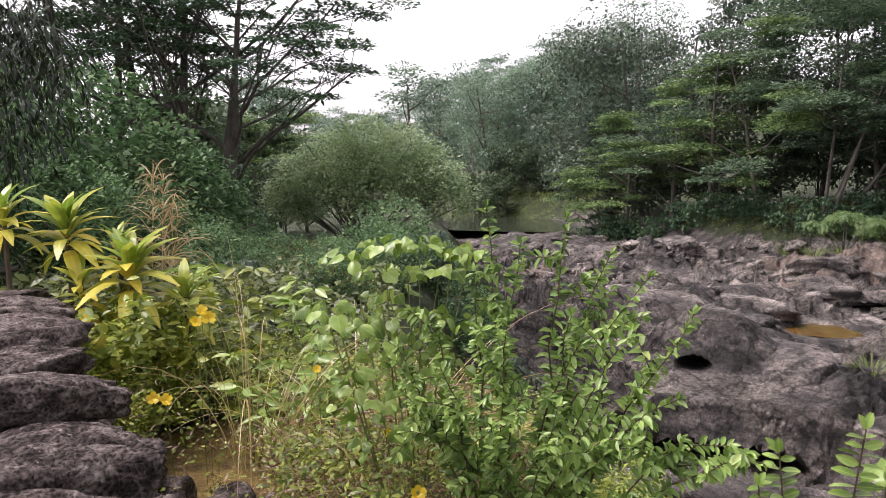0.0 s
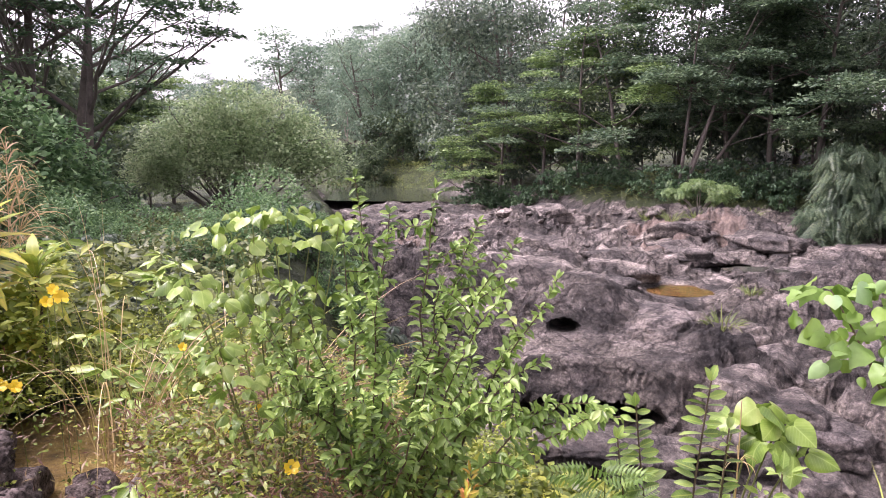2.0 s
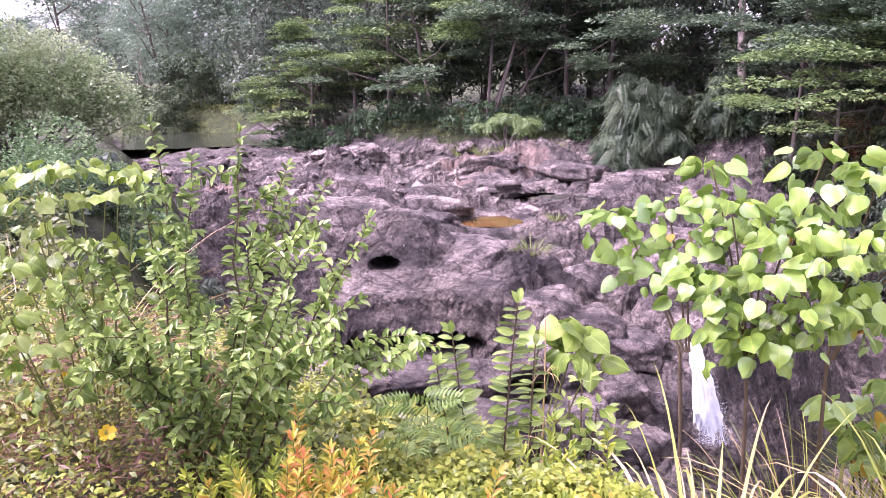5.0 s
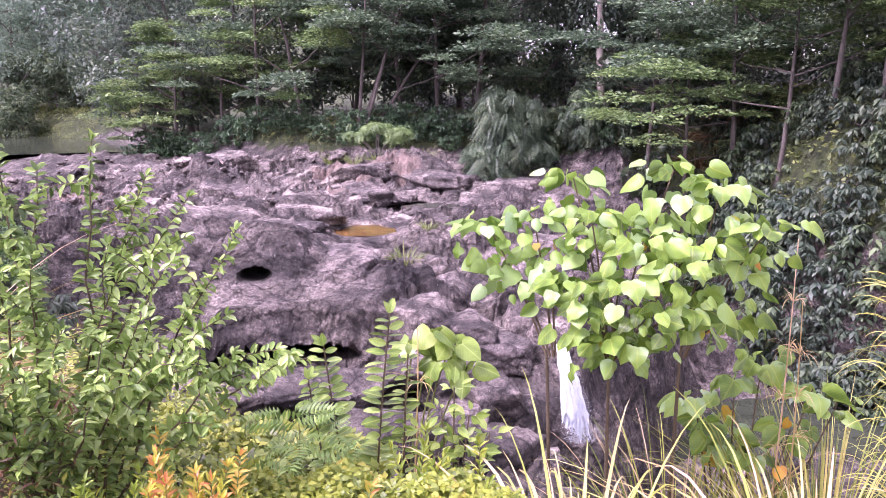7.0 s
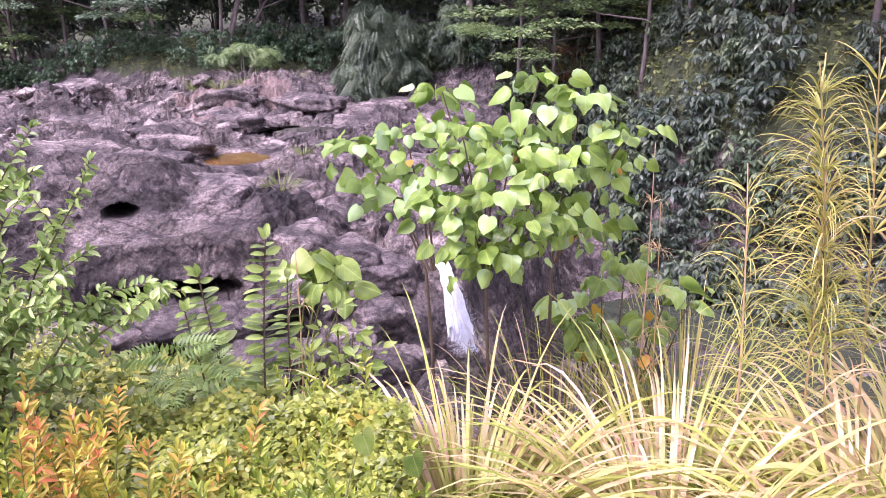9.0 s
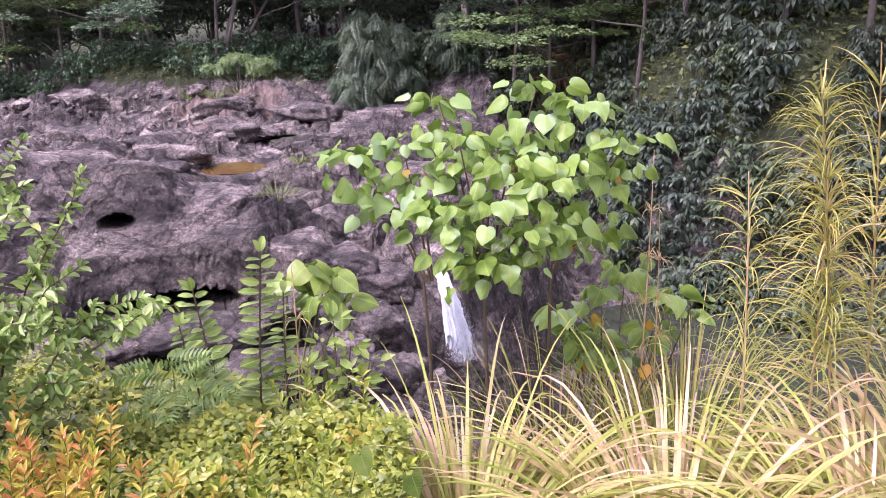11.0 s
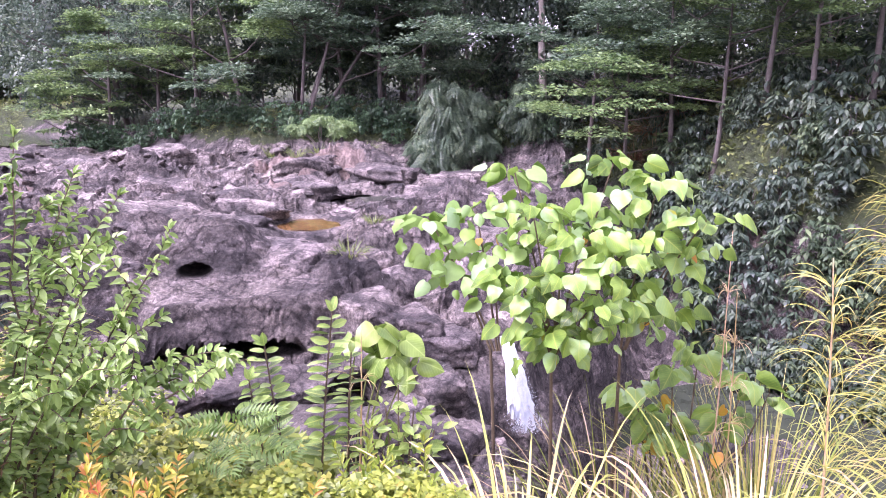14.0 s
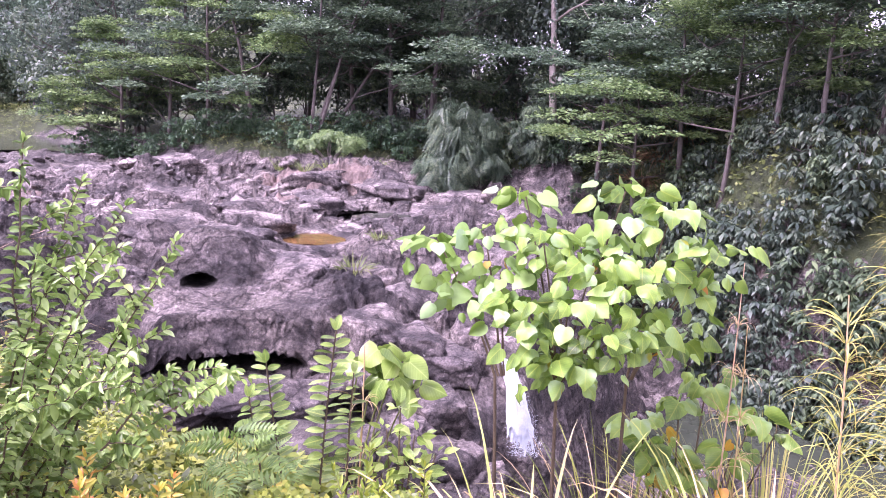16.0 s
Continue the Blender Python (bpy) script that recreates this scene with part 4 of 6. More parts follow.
# a few more great blocks stand on the shelf, leaving dark gaps between them
for x, y, sx, sy, sz in [(-0.6, 24.2, 1.6, 1.0, 0.9), (-4.6, 26.4, 2.0, 1.2, 0.9), (0.2, 25.4, 1.5, 1.0, 0.8), (6.2, 23.6, 1.6, 1.1, 1.0), (7.6, 26.4, 2.0, 1.2, 1.0), (4.4, 29.6, 1.8, 1.0, 0.8),
                         (-2.0, 29.6, 1.8, 0.9, 0.7), (8.2, 30.6, 2.2, 1.2, 1.0), (10.8, 32.6, 2.2, 1.3, 1.0), (-4.6, 38.2, 2.4, 1.2, 0.9), (-8.2, 33.2, 2.2, 1.2, 0.9), (-0.4, 39.4, 2.2, 1.0, 0.8), (3.0, 38.8, 2.0, 1.0, 0.8), (6.4, 37.4, 2.2, 1.1, 0.8)]:
    block(x, y, height(x, y) + 0.42 * sz, sx, sy, sz, label="rugged lava block rising from the river shelf", group="shelf blocks")

# ---- waterfall: strands of white water over the lip ----


def waterfall():
    """Overlapping ragged sheets of white water, with loose threads and drops at the edges."""
    r = np.random.default_rng(9)
    t = thing("waterfall", (4.95, 16.45, -4.55), "narrow white waterfall plunging into the dark gorge", "waterfall")
    g, h = 30, 60
    gu, gs = np.meshgrid(np.linspace(0, 1, g), np.linspace(0, 1, h), indexing="ij")
    gi, gj = np.meshgrid(np.arange(g - 1), np.arange(h - 1), indexing="ij")
    sf = np.stack([gi * h + gj, (gi + 1) * h + gj, (gi + 1) * h + gj + 1, gi * h + gj + 1], -1).reshape(-1, 4)
    for k in range(4):
        fall = 1.35 + 0.5 * (fbm(gu * 9 + 3 * k, gu * 0 + k, 3, 60 + k) + 0.3) + 0.12 * k
        edge = 0.05 * fbm(gs * 9 + 5 * k, gu * 0 + k, 3, 70 + k) * (2 * gu - 1)
        x = -0.15 + 0.22 * gu + (0.06 + 0.42 * gu) * gs ** 1.2 + edge + (0.04 * k - 0.06)
        y = -0.5 * np.minimum(1, gs * 3) ** 0.5 - 0.3 * gs - 0.1 * np.sin(np.pi * gu) - 0.09 * np.abs(fbm(gu * 16, gs * 2.4, 4, 80 + k)) + 0.05 * k
        sheet = np.stack([x, y, -fall * gs ** 1.25 + 0.04 * fbm(gu * 8, gs, 2, 90 + k)], -1).reshape(-1, 3)
        part("sheet", mesh_of("sheet", sheet, sf, [M_FOAM], True), t)
    m = 9000
    q = r.random(m) ** 0.6
    p = np.stack([0.0 + 0.3 * q + r.normal(size=m) * (0.05 + 0.14 * q), -0.78 - 0.2 * q + 0.1 * r.normal(size=m), -0.1 - 1.9 * q], -1)
    dv, df = scatter(CHIP, CHIP_T, frames_of(rand_dirs(r, m), rand_dirs(r, m)), p, np.repeat((0.008 + 0.02 * r.random(m))[:, None], 3, 1))
    part("spray", mesh_of("spray", dv, df, [M_FOAM]), t, kind="stuff")


waterfall()

# ---- trees ----
FAR_ALB = [tree_meshes(s, M_BARK, M_ALBIZIA, 17, 0.2, 2.1, 430, 0.26, "tier", fork=0.1, limbs=10, reach=0.38, rise=0.3, twigs=3, stems=1, lean=(0.05 * (s - 2), 0)) for s in (1, 2, 3)]
FORK = tree_meshes(11, M_BARK, M_ALBIZIA, 16, 0.14, 1.6, 260, 0.24, "tier", fork=0.3, limbs=6, reach=0.3, rise=0.5, twigs=4, stems=4)
PALE = tree_meshes(12, M_PALEBARK, M_ALBIZIA, 18, 0.3, 1.6, 300, 0.24, "tier", fork=0.5, limbs=8, reach=0.34, rise=0.25, twigs=4)
BRIGHT = [tree_meshes(s, M_BARK, M_BRIGHTALB, 13, 0.22, 1.8, 430, 0.25, "tier", fork=0.12, limbs=10, reach=0.42, rise=0.3, twigs=3) for s in (13, 14)]
DARKM = [tree_meshes(s, M_BARK, M_DARKLEAF, 12, 0.2, 1.6, 85, 0.62, "round", fork=0.08, limbs=9, reach=0.4, rise=0.4, twigs=3) for s in (6, 7)]
WOOD = [tree_meshes(s, M_BARK, M_DARKLEAF, 12, 0.2, 1.6, 300, 0.22, "round", fork=0.08, limbs=9, reach=0.4, rise=0.4, twigs=3) for s in (8, 9)]
# the second crown's brighter leaf colour stands for lit tiers
CANOPY = [tree_meshes(s, M_BARK, m, 13, 0.2, 1.9, 400, 0.25, "tier", fork=0.42, limbs=9, reach=0.5, rise=0.2, twigs=3) for s, m in ((74, M_ALBIZIA), (75, M_BRIGHTALB))]
MASS = [tree_meshes(s, M_BARK, M_JUNGLE, 12, 0.2, 1.5, 95, 0.54, "round", fork=0.08, limbs=9, reach=0.4, rise=0.4, twigs=3) for s in (4, 5)]
HILL = [tree_meshes(s, M_BARK, M_HAZETREE, 15, 0.3, 2.3, 130, 0.4, "tier", fork=0.05, limbs=8, reach=0.5, rise=0.4, twigs=3) for s in (15, 16)]
HILLM = [tree_meshes(s, M_BARK, M_HAZETREE, 13, 0.3, 2.2, 190, 0.34, "round", fork=0.03, limbs=7, reach=0.42, rise=0.4, twigs=3) for s in (17, 18)]

UPSTREAM = [tree_meshes(s, M_BARK, M_HAZETREE, 18, 0.3, 1.9, 120, 0.3, k, fork=0.04, limbs=11, reach=0.36, rise=0.45, twigs=3) for s, k in ((71, "round"), (72, "tier"), (73, "round"))]


def polar(az, d):
    return d * math.sin(radians(az)), d * math.cos(radians(az))


def plant_at(meshes, az, d, label, group, turn, size, name="tree", category="tree", dz=-0.1):
    x, y = polar(az, d)
    return plant_tree(meshes, (x, y, height(x, y) + dz), label, category, name, group, turn, size)


# front of the far bank
plant_at(FORK, 1.1, 52.5, "forked slender tree with pale stems and flat green tiers", "", 40, 1.0)
plant_at(PALE, 19.05, 51.5, "straight pale-trunked tree with high leafy branches", "", 10, 1.0)
for az, d, k, s in [(-6.5, 59, 0, 0.9), (-3.2, 58, 1, 1.0), (4.2, 60, 2, 1.0), (6.8, 56.5, 0, 1.0), (9.8, 56.5, 1, 1.0), (14.0, 57, 2, 1.0)]:
    plant_at((FAR_ALB + BRIGHT)[k if int(az * 2) % 3 else 3 + k % 2], az, d, "tall albizia tree with layered flat green tiers", "far bank albizia trees", az * 37 % 360, s)
for i, (az, d, s) in enumerate([(22.5, 47.5, 0.9), (25.5, 45, 0.85), (28.5, 44, 0.9), (31.5, 41.5, 0.8), (34.5, 40.5, 0.85), (37.5, 39, 0.75), (41, 38, 0.8), (46, 37, 0.8)]):
    plant_at(CANOPY[i % 2], az, d, "spreading tree whose crown overhangs the cliff", "cliff top trees", i * 67, s)
for az, d, k, s in [(-12.3, 66, 0, 0.85), (-9.2, 64, 1, 0.8), (-14.2, 72, 1, 0.75)]:
    plant_at(BRIGHT[k], az, d, "bright green albizia tree with layered feathery crown", "bright bank trees", az * 61 % 360, s)
rng = np.random.default_rng(21)
for az, d, s in [(16.3, 60, 1.45), (20.2, 57, 1.4), (10.5, 63, 1.5)]:
    plant_at(WOOD[int(d) % 2], az, d, "dense dark green tree closing the far bank", "far bank wood", az * 31, s, dz=-0.4)
for i in range(15):
    az = -11 + i * 3.9
    d = 68 - max(0, az) * 0.42 + 3 * rng.random()
    plant_at(WOOD[i % 2], az, d, "dense dark green tree closing the far bank", "far bank wood", i * 53, 1.4 + 0.3 * rng.random(), dz=-0.4)
for i in range(26):
    az = -13 + i * 2.25
    d = 62.5 - max(0, az) * 0.42 + 2.5 * rng.random() + max(0, -az) * 0.5
    plant_at((DARKM if i % 2 else MASS)[i % 2], az, d, "dark leafy undergrowth tree below the canopy", "far bank undergrowth", i * 71, 0.42 + 0.2 * rng.random(), dz=-0.3)
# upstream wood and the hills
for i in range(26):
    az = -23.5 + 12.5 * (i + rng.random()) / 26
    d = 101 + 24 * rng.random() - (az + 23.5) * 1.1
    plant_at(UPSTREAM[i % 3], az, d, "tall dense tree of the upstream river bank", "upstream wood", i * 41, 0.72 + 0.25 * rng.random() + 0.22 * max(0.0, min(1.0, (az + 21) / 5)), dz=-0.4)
for i in range(15):
    az = -24 + 13 * (i + rng.random()) / 15
    plant_at(MASS[i % 2], az, 93 + 6 * rng.random(), "leafy undergrowth tree at the upstream pool", "upstream undergrowth", i * 83, 0.45 + 0.3 * rng.random(), dz=-0.4)
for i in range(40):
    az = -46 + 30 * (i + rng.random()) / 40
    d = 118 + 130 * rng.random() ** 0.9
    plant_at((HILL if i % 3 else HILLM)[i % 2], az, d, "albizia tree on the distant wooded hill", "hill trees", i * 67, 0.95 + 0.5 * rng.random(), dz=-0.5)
BARE = tree_meshes(19, M_PALEBARK, M_HAZETREE, 9, 0.16, 0.8, 3, 0.4, "round", fork=0.2, limbs=10, reach=0.5, rise=0.5, twigs=6)
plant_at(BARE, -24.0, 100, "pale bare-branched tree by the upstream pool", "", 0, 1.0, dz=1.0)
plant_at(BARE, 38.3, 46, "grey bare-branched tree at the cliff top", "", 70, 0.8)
# weeping shrubs and low plants at the far bank's foot
WEEP = [bush_meshes(s, M_BARK, M_WEEP, [(0, 0, 3.6, 1.1, 1.2), (0.5, 0.1, 2.3, 1.5, 1.1), (-0.4, -0.3, 1.2, 1.3, 0.9)], 62, 9, 0.62, (FROND * [0.9, 1, 1.5], FROND_T), "droop", 0.3) for s in (22, 23)]
plant_at(WEEP[0], 11.55, 49.0, "weeping dark green bamboo-like shrub on the rocks", "weeping shrubs", 0, 1.25, "shrub", "shrub")
plant_at(WEEP[1], 13.6, 49.2, "low weeping green shrub beside its taller neighbour", "weeping shrubs", 120, 0.95, "shrub", "shrub")
plant_at(WEEP[0], 17.9, 50.0, "slim weeping green shrub under a pale trunk", "weeping shrubs", 200, 0.85, "shrub", "shrub")
GREENLET = bush_meshes(24, M_PALEBARK, M_BRIGHTALB, [(-1.2, 0, 1.35, 0.7, 0.22), (0.1, 0, 1.8, 0.9, 0.25), (1.3, 0.2, 1.5, 0.7, 0.22), (0.9, -0.2, 1.1, 0.5, 0.15)], 30, 8, 0.42, (FROND, FROND_T), "rosette", 0.4, 0.05)
plant_at(GREENLET, 2.3, 45.2, "small bright green feathery tree on a rock mound", "", 0, 1.0, "shrub", "shrub")
plant_at(GREENLET, -1.0, 47.5, "low bright green feathery bush on the rocks", "", 90, 0.45, "shrub", "shrub")

# cliff plants right of the fall: tufts of large drooping leaves
CLIFF = [bush_meshes(s, M_BARK, m, [(0, 0, 0.9, 1.3, 1.0), (1.0, -0.3, 0.3, 1.0, 0.9), (-1.0, -0.2, 0.1, 1.0, 0.9), (0.2, -0.5, -0.9, 1.1, 0.8)], 26, 15, 0.36, (CHIP * [0.75, 1, 1], CHIP_T), "rosette", 0.5, 0.05)
         for s, m in ((31, M_DARKLEAF), (32, M_JUNGLE), (33, M_DARKLEAF))]
# dark leaf colour supplies the shade at the foot of the bank trees
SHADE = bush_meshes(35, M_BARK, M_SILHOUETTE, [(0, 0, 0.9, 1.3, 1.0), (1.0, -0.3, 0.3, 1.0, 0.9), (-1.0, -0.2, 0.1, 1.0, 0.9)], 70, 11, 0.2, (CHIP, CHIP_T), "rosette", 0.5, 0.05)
rng = np.random.default_rng(34)
for i in range(84):
    az = 21.5 + 31 * rng.random()
    want = -0.6 + 6.4 * rng.random()
    ds = np.linspace(24, 60, 145)
    s2 = ground(ds * math.sin(radians(az)), ds * math.cos(radians(az)))[3]
    d = float(ds[np.argmax(s2 > want)])
    x, y = polar(az, d)
    plant_tree(CLIFF[i % 3], (x, y, height(x, y) + 0.3), "cliff shrub with tufts of large drooping green leaves", "shrub", "shrub", "cliff shrubs", i * 47, 0.6 + 0.4 * rng.random())
for i in range(16):
    az = 6 + 16 * (i + rng.random()) / 16
    d = 51 + 3 * rng.random() - (az - 6) * 0.1
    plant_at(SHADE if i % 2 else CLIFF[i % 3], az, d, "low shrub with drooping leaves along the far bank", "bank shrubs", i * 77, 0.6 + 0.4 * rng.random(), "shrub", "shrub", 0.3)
for i in range(24):
    az = -15 + 23 * (i + rng.random()) / 24
    d = 52.0 + max(0, -az) * 0.85 + 1.5 * rng.random()
    plant_at(SHADE, az, d, "low shrub under the bank trees, leaves darkened for shade", "bank shrubs", i * 77, 0.5 + 0.6 * rng.random(), "shrub", "shrub", 0.1)
for i in range(20):
    az, d = 27 + 22 * (i + rng.random()) / 20, 36 + 8 * rng.random()
    plant_at(CLIFF[i % 3], az, d, "shrub with drooping leaves at the cliff top", "cliff shrubs", i * 57, 0.7 + 0.4 * rng.random(), "shrub", "shrub", 0.3)

# near bank, upstream
ROUND = bush_meshes(8, M_BARK, M_ROUNDTREE, [(0, 0, 3.9, 1.2, 0.8), (-1.4, 0.2, 3.5, 1.1, 0.75), (1.3, -0.2, 3.6, 1.1, 0.7), (-2.5, 0, 2.8, 1.0, 0.7), (2.4, 0.2, 2.9, 1.0, 0.7), (0.3, -1.0, 3.1, 1.1, 0.7),
                                             (-1.2, -0.9, 2.7, 1.0, 0.6), (1.6, -0.9, 2.5, 1.0, 0.6), (-3.2, -0.2, 2.0, 0.8, 0.6), (3.1, 0, 2.1, 0.8, 0.6), (0, -1.3, 2.2, 0.9, 0.5), (-2.3, -0.8, 1.8, 0.8, 0.5)],
                    62, 46, 0.105, (CHIP * [1.25, 1, 1], CHIP_T), "lit", 0.36, 0.06)
plant_tree(ROUND, (-14.8, 23.6, height(-14.8, 23.6)), "round-crowned small tree with pale grey-green leaves", size=1.08)
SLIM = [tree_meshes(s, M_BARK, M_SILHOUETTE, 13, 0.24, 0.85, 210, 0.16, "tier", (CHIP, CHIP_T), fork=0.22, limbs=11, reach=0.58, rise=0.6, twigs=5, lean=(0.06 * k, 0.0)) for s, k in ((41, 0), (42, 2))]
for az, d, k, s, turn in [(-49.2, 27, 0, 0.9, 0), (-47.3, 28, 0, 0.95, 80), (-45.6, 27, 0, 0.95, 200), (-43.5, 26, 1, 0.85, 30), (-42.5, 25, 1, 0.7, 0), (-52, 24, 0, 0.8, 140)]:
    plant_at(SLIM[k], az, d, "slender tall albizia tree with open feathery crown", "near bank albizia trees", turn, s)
for az, d, m, s in [(-44, 36, MASS[0], 0.55), (-41.5, 38, BRIGHT[0], 0.5), (-39, 40, MASS[1], 0.55), (-36.5, 42, BRIGHT[1], 0.5), (-34, 46, MASS[0], 0.5), (-47, 33, MASS[1], 0.6), (-31.5, 52, BRIGHT[0], 0.4),
                    (-50, 30, DARKM[0], 0.4), (-54, 26, DARKM[1], 0.4), (-58, 22, DARKM[0], 0.5), (-42, 33, DARKM[0], 0.35), (-38, 34, MASS[1], 0.35), (-29, 62, MASS[0], 0.4), (-27.5, 80, BRIGHT[1], 0.45)]:
    plant_at(m, az, d, "dense green tree on the near river bank", "near bank wood", az * 29 % 360, s, dz=-0.3)
KUKUI = [bush_meshes(s, M_BARK, M_KUKUI, [(0, 0, 1.9, 1.25, 1.0), (0.9, 0.2, 1.2, 1.1, 0.9), (-0.9, -0.1, 1.1, 1.1, 0.9), (0.1, -0.6, 0.7, 1.2, 0.7)], 95, 17, 0.1, (CHIP * [1.3, 1, 1], CHIP_T), "lit", 0.17, 0.06) for s in (51, 52)]
for az, d, s, dz in [(-55, 17, 1.6, 0.2), (-52.0, 17.5, 1.5, 0.3), (-49.3, 18, 1.4, 0.1), (-46.6, 18.5, 1.2, 0), (-44.4, 19, 1.0, -0.1), (-42.6, 20, 0.8, -0.2), (-53.5, 14.2, 0.9, 0), (-50.5, 14, 0.8, 0), (-47.5, 14.5, 0.7, -0.1), (-45.0, 15, 0.6, -0.1)]:
    plant_at(KUKUI[int(d * 2) % 2], az, d, "leafy bush with tufts of pale green lobed leaves", "near bank bushes", az * 83 % 360, s, "bush", "bush", dz)
MANGO = bush_meshes(53, M_BARK, M_MANGO, [(0, 0, 4.3, 2.0, 1.5), (1.2, 0.4, 3.2, 1.4, 1.2), (-1.0, 0, 3.0, 1.6, 1.3), (0.5, 0.6, 5.6, 1.6, 1.0), (0.3, 0, 1.6, 1.5, 1.0)], 330, 17, 0.15, (CHIP * [0.4, 1, 1], CHIP_T), "droop", 0.25, 0.16)
plant_at(MANGO, -65, 11, "large dark tree with long hanging glossy leaves", "", 0, 1.0)
plant_at(MANGO, -68, 14, "dark leafy tree behind the garden wall", "", 100, 1.1)

rng = np.random.default_rng(55)
for i in range(20):
    az, d = -46 + 15 * rng.random(), 9 + 13 * rng.random()
    plant_at((CLIFF + KUKUI)[i % 5], az, d, "leafy green bush on the near bank slope", "near bank shrubs", i * 61, 0.25 + 0.25 * rng.random(), "bush", "bush", 0.1)
for i, (az, d) in enumerate([(-26.6, 15.2), (-24.8, 14.4), (-28.4, 15.4), (-25.6, 16.6), (-23.2, 15.6), (-30.2, 15.0), (-27.4, 17.6), (-22.0, 17.0)]):
    plant_at((KUKUI + CLIFF)[i % 5], az, d, "leafy green bush at the brink of the bank", "near bank shrubs", i * 61, 0.4 + 0.1 * (i % 3), "bush", "bush", 0.1)

# ---- foreground plants on the camera's bank ----
LEAF_MESHES = {}


def leaf_objects(parent, mats4, template, mat, base_place, name="leaf", label=""):
    """Single leaves as objects on one shared mesh."""
    key = (mat.name, len(template[0]), round(float(np.abs(template[0]).sum()), 4))
    if key not in LEAF_MESHES:
        LEAF_MESHES[key] = mesh_of(name, template[0], template[1], [mat], True)
    for rot, place, size in mats4:
        ob = new(name, LEAF_MESHES[key])
        ob.parent = parent
        m = Matrix([list(r) for r in rot]).to_4x4()
        ob.matrix_basis = Matrix.Translation(place - base_place) @ m @ Matrix.Diagonal((size, size, size, 1))
        if label:
            ob["label"] = label


def curve_between(a, b, bow, k=10):
    s = np.linspace(0, 1, k)[:, None]
    mid = (np.asarray(a) + np.asarray(b)) / 2 + bow
    return (1 - s) ** 2 * a + 2 * s * (1 - s) * mid + s * s * b


def stem_leaves(rng, pts, spacing, size, start=0.3, tilt=0.45, jitter=0.25, hang=0.0):
    """Opposite pairs of leaves along a stem: rotation, place, size."""
    seg = np.linalg.norm(np.diff(pts, axis=0), axis=1)
    cum = np.concatenate([[0], np.cumsum(seg)])
    out, d, turn = [], cum[-1] * start, rng.random() * 3
    while d < cum[-1]:
        p = np.array([np.interp(d, cum, pts[:, i]) for i in range(3)])
        i = min(np.searchsorted(cum, d), len(pts) - 1)
        way = unit(pts[i] - pts[i - 1])
        side = unit(np.cross(way, [0.3, -0.9, 0.35]))
        other = np.cross(way, side)
        turn += 0.9
        across = side * math.cos(0.5 * math.sin(turn)) + other * math.sin(0.5 * math.sin(turn))
        f = d / cum[-1]
        for sgn in (1, -1):
            ax = unit(across * sgn + way * tilt + rng.normal(size=3) * jitter + [0, 0, -hang])
            up = unit(np.array([0, 0, 0.8]) - np.array([p[0], p[1], 0]) * 0.12 + rng.normal(size=3) * 0.3)
            out.append((frames_of(ax[None], up[None])[0], p, size * (0.75 + 0.4 * rng.random()) * (1.0 - 0.35 * max(0, f - 0.75) * 4 * 0.6)))
        d += spacing * (0.8 + 0.4 * rng.random())
    tip = unit(pts[-1] - pts[-2])
    for _ in range(3):
        ax = unit(tip + rng.normal(size=3) * 0.35)
        out.append((frames_of(ax[None], unit(np.array([0, -0.5, 0.8]))[None])[0], pts[-1], size * 0.75))
    return out


def tuft_leaves(rng, p, count, size, spread=0.07, face=0.55, hang=0.5):
    """Stalked leaves round a shoot's end, hanging outward, faces to the light and the open side."""
    out = []
    for k in range(count):
        a = 6.283 * (k + rng.random() * 0.7) / count
        o = np.array([math.cos(a), math.sin(a) * 0.8, 0.35 - 0.5 * rng.random()])
        place = p + o * spread * (0.5 + rng.random())
        ax = unit(o * [1, 1, 0.4] + [0, -0.15, -hang] + rng.normal(size=3) * 0.2)
        up = unit(np.array([0, -face, 0.75]) + o * 0.75 + rng.normal(size=3) * 0.6)
        out.append((frames_of(ax[None], up[None])[0], place, size * (0.5 + 0.75 * rng.random())))
    return out


def join(parts):
    vs, fs, k = [], [], 0
    for v, f in parts:
        vs.append(v)
        fs.append(f + k)
        k += len(v)
    return np.concatenate(vs), np.concatenate(fs)


def join_leaves(leaves, template):
    rots = np.array([l[0] for l in leaves])
    places = np.array([l[1] for l in leaves])
    sizes = np.repeat(np.array([l[2] for l in leaves])[:, None], 3, 1)
    return scatter(template[0], template[1], rots, places, sizes)


def shrub(name, base, lines, leaves, template, leaf_mat, stem_mat, label, most=280, rest_mat=None, group=""):
    """A shrub with stems and single leaves; those past the limit are joined."""
    base = np.array(base, float)
    t = thing(name, tuple(base), label, "shrub", group)
    for pts, rad in lines:
        tv, tf = tubes([(pts - base, rad)], 6)
        part("stem", mesh_of("stem", tv, tf, [stem_mat], True), t)
    order = sorted(range(len(leaves)), key=lambda i: leaves[i][1][1])
    shapes = template if isinstance(template, list) else [template]
    for k, shape in enumerate(shapes):
        leaf_objects(t, [leaves[i] for i in order[:most][k::len(shapes)]], shape, leaf_mat, base)
    if len(order) > most:
        v, f = join([join_leaves([leaves[i] for i in order[most:][k::len(shapes)]], shape) for k, shape in enumerate(shapes)])
        part("foliage", mesh_of("foliage", v - base, f, [rest_mat or leaf_mat], True), t, kind="stuff")
    return t, base


